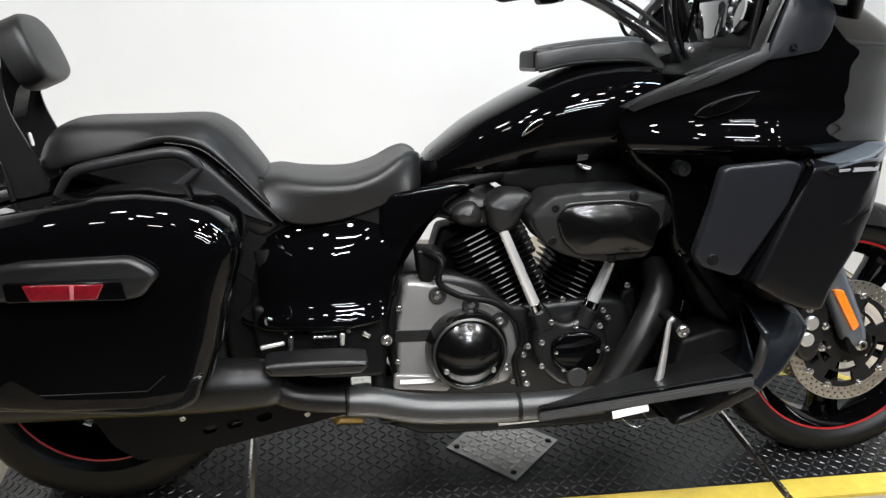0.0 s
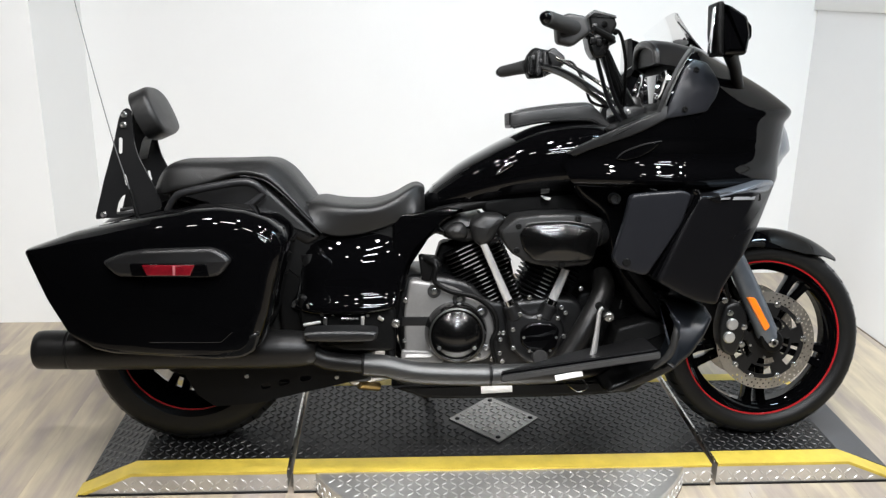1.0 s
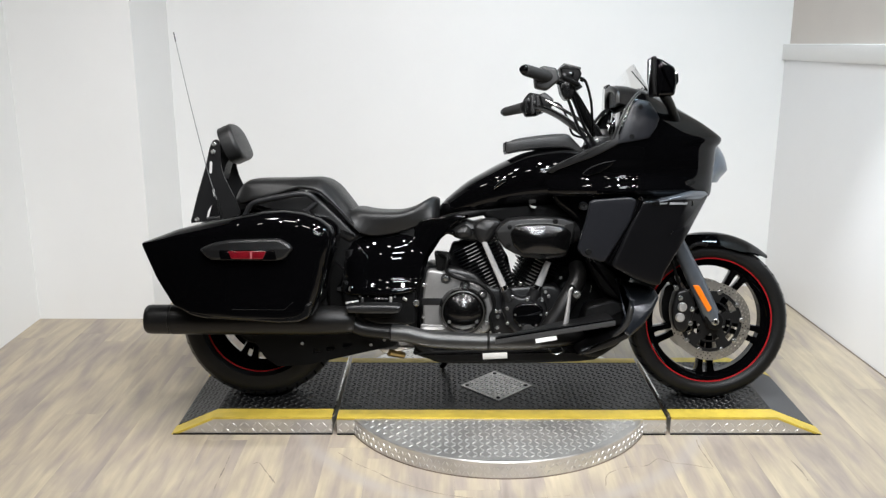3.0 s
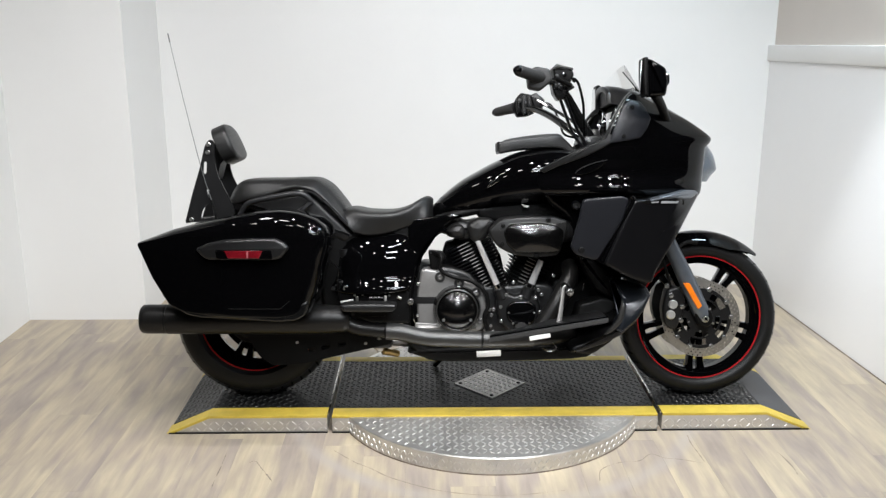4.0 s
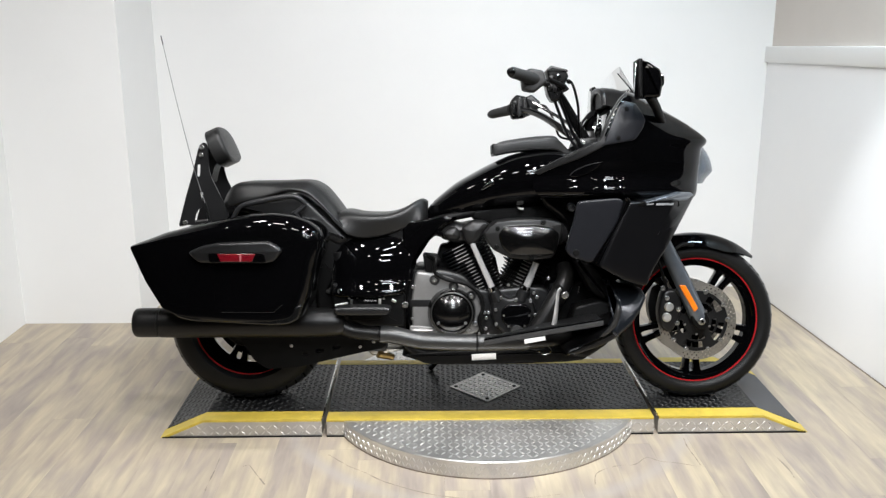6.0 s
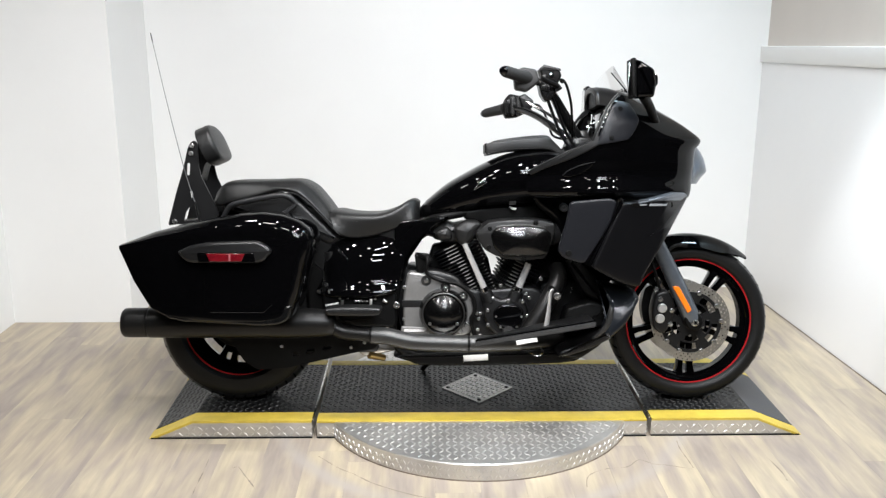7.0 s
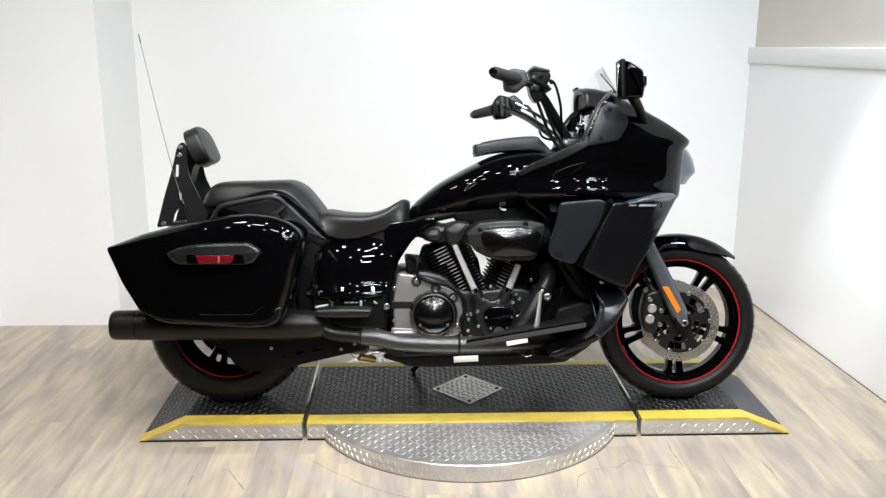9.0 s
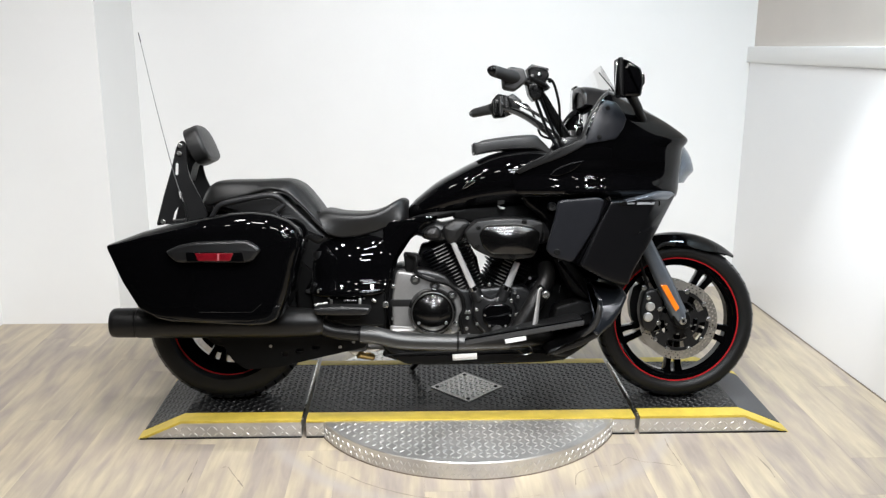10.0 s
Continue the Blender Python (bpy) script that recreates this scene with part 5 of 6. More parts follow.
# seat
def seat_shape(sections, fine=4):
    """An upholstered seat along x; sections (x, bottom, edge height, crown height, half width at the edge, half width at the bottom)."""
    bm = bmesh.new()
    pts = np.array(sections, float)
    dense = []
    for i in range(len(pts) - 1):
        a, b, c, d = pts[max(i - 1, 0)], pts[i], pts[i + 1], pts[min(i + 2, len(pts) - 1)]
        for j in range(fine):
            t = j / fine
            dense.append(0.5 * (2 * b + (c - a) * t + (2 * a - 5 * b + 4 * c - d) * t * t + (3 * b - a - 3 * c + d) * t ** 3))
    dense.append(pts[-1])
    rings = []
    for x, zb, ze, zc, ht, hb in dense:
        mid = (ze + zb) / 2
        half = [(0, zc), (ht * 0.55, zc * 0.8 + ze * 0.2), (ht * 0.88, ze + (zc - ze) * 0.25 + 0.001), (ht + 0.006, ze - 0.010), ((ht + hb) / 2 + 0.006, mid), (hb, zb + 0.012), (hb - 0.006, zb + 0.002), (hb * 0.8, zb), (0, zb)]
        right = curve([(y, z, 0) for y, z in half], 4)
        ring = [(q.x, q.y) for q in right] + [(-q.x, q.y) for q in right[-2:0:-1]]
        rings.append([bm.verts.new((x, -y, z)) for y, z in ring])
    for a, b in zip(rings, rings[1:]):
        bridge(bm, a, b)
    bm.faces.new(rings[0])
    bm.faces.new(rings[-1])
    return bm


part("pillion_seat", seat_shape([(-0.950, 0.756, 0.768, 0.775, 0.050, 0.060), (-0.925, 0.752, 0.797, 0.812, 0.103, 0.129), (-0.895, 0.750, 0.822, 0.838, 0.143, 0.162), (-0.857, 0.762, 0.834, 0.848, 0.153, 0.176), (-0.780, 0.778, 0.838, 0.850, 0.156, 0.180),
                                 (-0.710, 0.799, 0.840, 0.851, 0.156, 0.180), (-0.667, 0.805, 0.841, 0.853, 0.154, 0.180), (-0.617, 0.794, 0.840, 0.853, 0.150, 0.180), (-0.588, 0.775, 0.826, 0.845, 0.144, 0.179), (-0.555, 0.745, 0.797, 0.824, 0.135, 0.180),
                                 (-0.522, 0.711, 0.757, 0.785, 0.129, 0.181), (-0.496, 0.683, 0.726, 0.750, 0.125, 0.180), (-0.482, 0.668, 0.706, 0.724, 0.102, 0.177)]), VINYL, bike, "black vinyl pillion seat", 55)
part("rider_seat", seat_shape([(-0.520, 0.700, 0.720, 0.730, 0.130, 0.173), (-0.470, 0.650, 0.727, 0.740, 0.152, 0.176), (-0.420, 0.632, 0.721, 0.730, 0.166, 0.168), (-0.360, 0.636, 0.719, 0.726, 0.168, 0.164), (-0.310, 0.648, 0.722, 0.728, 0.164, 0.160),
                               (-0.260, 0.664, 0.739, 0.742, 0.150, 0.154), (-0.220, 0.678, 0.764, 0.762, 0.131, 0.145), (-0.195, 0.688, 0.775, 0.773, 0.108, 0.145), (-0.178, 0.692, 0.775, 0.769, 0.090, 0.126), (-0.166, 0.704, 0.768, 0.760, 0.060, 0.090)]), VINYL, bike, "black vinyl rider seat", 55)
for s in (-1, 1):
    part("seat_piping", tube([(-0.68, s * 0.188, 0.806), (-0.617, s * 0.189, 0.795), (-0.565, s * 0.189, 0.756), (-0.512, s * 0.188, 0.702), (-0.458, s * 0.188, 0.646)], 0.0013, 8), RAILBAR, bike)
    part("seat_seam", tube([(-0.482, s * 0.143, 0.722), (-0.455, s * 0.160, 0.708), (-0.425, s * 0.172, 0.698), (-0.395, s * 0.175, 0.695)], 0.0011, 6), CASE, bike)
    part("tail_cover", pillow([(-0.900, 0.742), (-0.872, 0.772), (-0.830, 0.781), (-0.667, 0.795), (-0.625, 0.788), (-0.595, 0.762), (-0.53, 0.70), (-0.455, 0.63), (-0.50, 0.60), (-0.60, 0.66), (-0.75, 0.70)], s * 0.06, s * 0.150, 0.02, corner=0.02), SATIN, bike, "satin black tail cover")
    gr = part("grab_rail", tube([(-0.882, s * 0.200, 0.708), (-0.861, s * 0.206, 0.741), (-0.841, s * 0.210, 0.757), (-0.793, s * 0.213, 0.769), (-0.720, s * 0.214, 0.783), (-0.667, s * 0.213, 0.790), (-0.636, s * 0.210, 0.782), (-0.612, s * 0.205, 0.759)], [0.008, 0.009, 0.010, 0.011, 0.011, 0.011, 0.011, 0.009], 12), RAILBAR, bike, "satin black passenger grab rail")
    part("rail_end", tube([(-0.612, s * 0.205, 0.760), (-0.645, s * 0.206, 0.731), (-0.682, s * 0.200, 0.711)], [0.009, 0.010, 0.011], 10, smooth=False), RAILBAR, gr)

# sissy bar and backrest
for s in (-1, 1):
    y = s * 0.12
    holes = [slot(-1.025, 0.886, 0.012, 0.046, -3), slot(-1.014, 0.790, 0.009, 0.032, 12),
             rounded([Vector(p) for p in ((-1.046, 0.692), (-1.038, 0.726), (-1.023, 0.747), (-1.004, 0.749), (-0.994, 0.724), (-0.987, 0.697))], 0.008)]
    plate = part("sissy_bar", flat_plate([(-1.104, 0.680), (-1.074, 0.791), (-1.045, 0.885), (-1.027, 0.960), (-1.018, 0.982), (-1.003, 0.992), (-0.991, 0.984), (-0.986, 0.890), (-0.976, 0.854), (-0.954, 0.808), (-0.933, 0.766), (-0.913, 0.714), (-0.940, 0.698), (-1.05, 0.681)], holes, y - 0.004, y + 0.004, 0.010), SATIN, bike, "flat black slotted sissy bar plate")
    part("base_rail", tube([(-1.105, y - s * 0.012, 0.682), (-1.05, y - s * 0.012, 0.690), (-0.93, y - s * 0.012, 0.700), (-0.86, y - s * 0.02, 0.705)], 0.007, 8), SATIN, plate)
    if s < 0:
        bolts(plate, [(-1.011, y - 0.004, 0.973), (-1.014, y - 0.004, 0.944), (-1.079, y - 0.004, 0.691)], s_bolt)
part("backrest_bracket", pillow([(-1.010, 0.985), (-0.960, 0.99), (-0.955, 0.94), (-0.985, 0.90), (-1.00, 0.84), (-1.01, 0.90)], -0.05, 0.05, 0.006), PLASTIC, bike)
pad = pillow([(-0.120, 0.0), (-0.110, 0.052), (-0.065, 0.080), (0, 0.086), (0.065, 0.080), (0.110, 0.052), (0.120, 0.0), (0.105, -0.045), (0.06, -0.060), (0, -0.063), (-0.06, -0.060), (-0.105, -0.045)], 0.0, -0.056, 0.015, dome=0.006, steps=5, smooth=4)
padob = part("backrest_pad", pad, VINYL, bike, "small padded black vinyl backrest", 60)
padob.matrix_local = pose(-0.980, 0.0, 0.958, -24, 0, 90)
part("antenna_base", tube([(-0.980, -0.145, 0.690), (-0.988, -0.145, 0.73), (-0.997, -0.145, 0.765)], [0.006, 0.005, 0.004], 10), PLASTIC, bike, "black antenna base")
part("antenna_tip", rod((-1.1405, -0.145, 1.348), (-1.1475, -0.145, 1.381), 0.0022, 0.0018, 8), SATIN, bike)
part("antenna", tube([(-0.995, -0.145, 0.755), (-1.035, -0.145, 0.889), (-1.093, -0.145, 1.13), (-1.147, -0.145, 1.378)], [0.0022, 0.0016, 0.0013, 0.0011], 6), WHIP, bike, "thin whip antenna")

# tank and console
part("fuel_tank", loft([(-0.175, 0.700, 0.722, 0.04, 2.2), (-0.160, 0.690, 0.748, 0.065, 2.7), (-0.130, 0.690, 0.780, 0.090, 2.7), (-0.064, 0.700, 0.834, 0.122, 2.7), (0.000, 0.712, 0.872, 0.142, 2.7), (0.067, 0.722, 0.908, 0.158, 2.7), (0.155, 0.730, 0.946, 0.170, 2.7), (0.240, 0.736, 0.962, 0.178, 2.7),
                        (0.320, 0.745, 0.966, 0.176, 2.7), (0.380, 0.760, 0.952, 0.165, 2.7), (0.430, 0.790, 0.925, 0.14, 2.7), (0.450, 0.81, 0.90, 0.1, 2.7)], 44), GLOSS, bike, "gloss black fuel tank", 60)
con = part("tank_console", loft([(0.084, 0.944, 0.981, 0.070, 6), (0.092, 0.942, 0.987, 0.082, 8), (0.165, 0.955, 1.000, 0.090, 8), (0.254, 0.960, 1.010, 0.093, 8), (0.310, 0.960, 1.013, 0.093, 8), (0.345, 0.945, 0.990, 0.090, 7), (0.390, 0.910, 0.940, 0.085, 5), (0.400, 0.905, 0.92, 0.08, 4)], 44), CONSOLE, bike, "black tank console with a padded top", 30)
part("console_pad", loft([(0.105, 0.975, 0.992, 0.060, 3), (0.120, 0.98, 0.998, 0.078, 3.5), (0.180, 0.99, 1.008, 0.083, 3.5), (0.258, 0.99, 1.017, 0.085, 3.5), (0.315, 0.99, 1.018, 0.084, 3.5), (0.335, 0.98, 1.004, 0.07, 3)], 36), CONSOLE, con)
part("console_latch", pillow([(0.080, 0.950), (0.079, 0.984), (0.088, 0.988), (0.092, 0.950)], 0.05, -0.076, 0.004, corner=0.003), PLASTIC, con)
part("console_edge", tube([(0.090, -0.083, 0.944), (0.165, -0.091, 0.960), (0.254, -0.094, 0.966), (0.315, -0.094, 0.964), (0.350, -0.091, 0.948), (0.388, -0.086, 0.925)], 0.005, 8), PLASTIC, con)
for s in (-1, 1):
    part("tank_ridge", tube([(-0.140, s * 0.040, 0.766), (-0.064, s * 0.058, 0.823), (0.0, s * 0.066, 0.861), (0.067, s * 0.072, 0.896), (0.155, s * 0.080, 0.933)], [0.003, 0.0055, 0.006, 0.006, 0.004], 10), GLOSS, bike, "raised crease along the tank")
    part("tank_badge", pillow([(0.035, 0.808), (0.085, 0.838), (0.078, 0.848), (0.062, 0.842), (0.040, 0.820)], s * 0.148, s * 0.166, 0.002), CHROME, bike, "small bright tank badge")

# handlebars
BARS = {-1: ((0.445, -0.055, 0.985), (0.425, -0.075, 1.015), (0.362, -0.15, 1.095), (0.315, -0.23, 1.150), (0.275, -0.29, 1.180), (0.215, -0.350, 1.196), (0.122, -0.462, 1.208)),
        1: ((0.445, 0.055, 0.985), (0.425, 0.070, 1.005), (0.355, 0.13, 1.065), (0.300, 0.20, 1.110), (0.245, 0.265, 1.138), (0.180, 0.320, 1.146), (0.104, 0.400, 1.133))}
for s in (-1, 1):
    p = [Vector(q) for q in BARS[s]]
    part("handlebar", tube(p[:6], [0.0205, 0.020, 0.019, 0.017, 0.014, 0.0125] if s < 0 else [0.0160, 0.0155, 0.0150, 0.0145, 0.0135, 0.0125], 16), BAR, bike, "black handlebar")
    d = (p[6] - p[5]).normalized()
    grip = part("grip", tube([p[5], p[5] + d * 0.012, (p[5] + p[6]) / 2, p[6] - d * 0.01, p[6]], [0.024, 0.0225, 0.0205, 0.0195, 0.017], 20, 4), GRIP, bike, "black rubber grip")
    part("bar_end", rod(p[6], p[6] + d * 0.018, 0.0165, 0.012, 16, bevel=0.004), GLOSS, grip)
    h = p[4]
    if s < 0:
        sw = part("switch_housing", pillow([(0.160, 1.216), (0.193, 1.234), (0.240, 1.226), (0.252, 1.185), (0.208, 1.150), (0.166, 1.158)], -0.33, -0.372, 0.010, corner=0.010), GRIP, bike, "grey throttle housing")
        res = part("fluid_reservoir", pillow([(0.258, 1.232), (0.274, 1.244), (0.328, 1.231), (0.336, 1.214), (0.322, 1.184), (0.268, 1.192)], -0.24, -0.305, 0.008, corner=0.006), PLASTIC, bike, "black brake fluid reservoir")
        part("reservoir_cap", pillow([(0.256, 1.236), (0.272, 1.250), (0.330, 1.236), (0.332, 1.229), (0.274, 1.241), (0.258, 1.229)], -0.236, -0.309, 0.002, corner=0.002), CASE, res)
        part("sight_glass", lathe([(0.008, -0.303), (0.008, -0.308), (0.0001, -0.3085)], (0.300, 0, 1.213), "y", 14), CHROME, res)
        part("switch_block", pillow([(0.252, 1.190), (0.300, 1.186), (0.318, 1.160), (0.304, 1.128), (0.278, 1.122), (0.262, 1.145)], -0.25, -0.312, 0.008, corner=0.010), SEMI, bike, "black brake switch block")
        part("lever_perch", pillow([(0.285, 1.185), (0.330, 1.190), (0.345, 1.172), (0.320, 1.158), (0.290, 1.160)], -0.22, -0.268, 0.006, corner=0.006), SATIN, bike, "black brake lever perch")
        part("upper_clip", rod((0.342, -0.235, 1.205), (0.352, -0.235, 1.196), 0.009, 0.007, 12, bevel=0.002), SEMI, res)
        spots = ((0.272, -0.318, 1.205), (0.285, -0.318, 1.165), (0.298, -0.318, 1.185), (0.268, -0.318, 1.170))
    else:
        sw = part("switch_housing", pillow([(0.170, 1.145), (0.182, 1.186), (0.202, 1.208), (0.264, 1.196), (0.276, 1.130), (0.232, 1.110), (0.186, 1.106)], 0.345, 0.290, 0.014, corner=0.010), PLASTIC, bike, "black switch housing")
        for x, z, hh, y in ((0.190, 1.150, 0.034, 0.276), (0.213, 1.156, 0.042, 0.270), (0.236, 1.154, 0.044, 0.268), (0.258, 1.158, 0.030, 0.276)):
            part("housing_rib", pillow([(x - 0.008, z + hh * 0.8), (x + 0.004, z + hh), (x + 0.010, z + hh * 0.7), (x + 0.010, z - hh * 0.8), (x, z - hh), (x - 0.008, z - hh * 0.7)], 0.30, y, 0.006, corner=0.004), (CASE if x > 0.2 else SEMI), sw)
        part("lever_perch", pillow([(0.235, 1.192), (0.262, 1.206), (0.300, 1.176), (0.296, 1.146), (0.258, 1.140)], 0.31, 0.262, 0.008, corner=0.008), SATIN, bike, "black clutch lever perch")
        spots = ((0.196, 0.272, 1.172), (0.220, 0.268, 1.160), (0.243, 0.276, 1.135))
    for k, (x, y, z) in enumerate(spots):
        part("switch_button", block((x - 0.006, y - 0.006, z - 0.008), (x + 0.006, y + 0.004, z + 0.008), 0.0025), (CASE, SATIN)[k % 2], sw)
    part("lever", tube([h + Vector((0.03, 0, 0.004)), h + Vector((0.040, s * 0.04, -0.006)), p[5] + d * 0.03 + Vector((0.062, 0, -0.004))], [0.011, 0.010, 0.008], 10), PLASTIC, bike, "black hand lever")
    part("control_cable", tube([h + Vector((0.035, 0, 0.02)), h + Vector((0.075, s * -0.02, 0.015)), h + Vector((0.105, s * -0.07, -0.05)), h + Vector((0.118, s * -0.12, -0.11)), (0.405, s * 0.11, 1.01)], 0.0048, 8), PLASTIC, bike)
    if s < 0:
        part("control_cable", tube([h + Vector((0.02, 0, -0.02)), h + Vector((0.05, s * -0.07, -0.065)), (0.375, s * 0.13, 1.03), (0.42, s * 0.09, 0.97)], 0.006, 8), SATIN, bike)
    if s < 0:
        part("control_cable", tube([h + Vector((0.005, 0, -0.025)), h + Vector((0.03, s * -0.06, -0.07)), (0.355, s * 0.14, 1.02), (0.40, s * 0.10, 0.965)], 0.006, 8), GUN, bike)
part("clutch_line", tube([(0.262, 0.21, 1.168), (0.320, 0.17, 1.130), (0.381, 0.13, 1.087), (0.440, 0.09, 1.034), (0.46, 0.07, 1.0)], 0.0065, 10), BAR, bike, "black clutch line")
part("bar_clamp", block((0.400, -0.095, 0.955), (0.480, 0.095, 1.010), 0.014), SATIN, bike)
part("ignition_cap", lathe([(0.024, 1.0), (0.024, 1.028), (0.019, 1.036), (0.0001, 1.036)], (0.455, -0.02, 0), "z", 20), CASE, bike)
part("steering_head", rod((0.43, 0, 1.0), (0.53, 0, 0.82), 0.055, n=20), SATIN, bike)
part("dash_floor", pillow([(0.34, 0.94), (0.46, 0.985), (0.62, 1.02), (0.62, 0.95), (0.40, 0.90)], 0.24, -0.24, 0.01, corner=0.02), PLASTIC, bike, "black inner dash panel")
bolts(bike, [(0.425, -0.096, 0.99), (0.455, -0.096, 0.975)], m_bolt)

# upper fairing: one flowing shell from the tank round the nose
PLAN = [(0.20, 0.265), (0.30, 0.325), (0.40, 0.368), (0.48, 0.388), (0.54, 0.384), (0.60, 0.368), (0.66, 0.345), (0.72, 0.318), (0.78, 0.287), (0.83, 0.254), (0.856, 0.222), (0.875, 0.150), (0.886, 0.070), (0.89, 0.0)]
NOSE = [(0.785, 0.845), (0.82, 0.850), (0.86, 0.856), (0.90, 0.860), (0.94, 0.862), (0.962, 0.866), (0.980, 0.882), (1.00, 0.880), (1.04, 0.822), (1.067, 0.775), (1.09, 0.730), (1.108, 0.698), (1.13, 0.658), (1.16, 0.612), (1.172, 0.595)]
SWELL = [(0.785, 0.93), (0.792, 0.972), (0.802, 0.996), (0.814, 1.0), (0.828, 0.988), (0.850, 0.964), (0.870, 0.958), (0.890, 0.966), (0.915, 0.982), (0.95, 0.990), (1.00, 0.988), (1.04, 0.980), (1.07, 0.966), (1.10, 0.942), (1.13, 0.89), (1.155, 0.78), (1.172, 0.60)]
SWELL = [(q.x, q.y) for q in curve([(z, k, 0) for z, k in SWELL], 5)]
NOSE = [(q.x, q.y) for q in curve([(z, x, 0) for z, x in NOSE], 5)]
REARX = [(0.785, 0.25), (0.80, 0.225), (0.84, 0.210), (0.88, 0.225), (0.917, 0.295), (0.957, 0.375), (0.985, 0.440), (1.03, 0.455), (1.06, 0.468), (1.10, 0.490), (1.13, 0.512), (1.172, 0.56)]


def table(rows, v):
    return float(np.interp(v, [r[0] for r in rows], [r[1] for r in rows]))


plan_line = curve([(x, y, 0) for x, y in PLAN], 10)


def flank(x, z):
    """Half the fairing's width at a place of its side."""
    xb = x if x < 0.55 else 0.55 + (x - 0.55) * 0.34 / (table(NOSE, z) - 0.55)
    return float(np.interp(xb, [q.x for q in plan_line], [q.y for q in plan_line])) * table(SWELL, z)


bm = bmesh.new()
rows = []
for z in np.linspace(0.785, 1.172, 60):
    xr, xn = table(REARX, z), table(NOSE, z)
    side = []
    for q in plan_line:
        x = q.x if q.x < 0.55 else 0.55 + (q.x - 0.55) * (xn - 0.55) / 0.34
        if x > xr + 1e-4:
            side.append((x, flank(x, z)))
    side.insert(0, (xr, flank(xr, z)))
    gap = np.cumsum([0] + [math.dist(a, b) for a, b in zip(side, side[1:])])
    at = np.linspace(0, gap[-1], 36)
    xs, ys = np.interp(at, gap, [p[0] for p in side]), np.interp(at, gap, [p[1] for p in side])
    row = [bm.verts.new((x, -y, z)) for x, y in zip(xs, ys)] + [bm.verts.new((x, y, z)) for x, y in list(zip(xs, ys))[-2::-1]]
    rows.append(row)
for a, b in zip(rows, rows[1:]):
    for k in range(len(a) - 1):
        bm.faces.new((a[k], a[k + 1], b[k + 1], b[k]))
bmesh.ops.recalc_face_normals(bm, faces=bm.faces)
bmesh.ops.solidify(bm, geom=bm.faces[:], thickness=0.006)
fairing = part("upper_fairing", bm, GLOSS, bike, "gloss black upper fairing", 70)

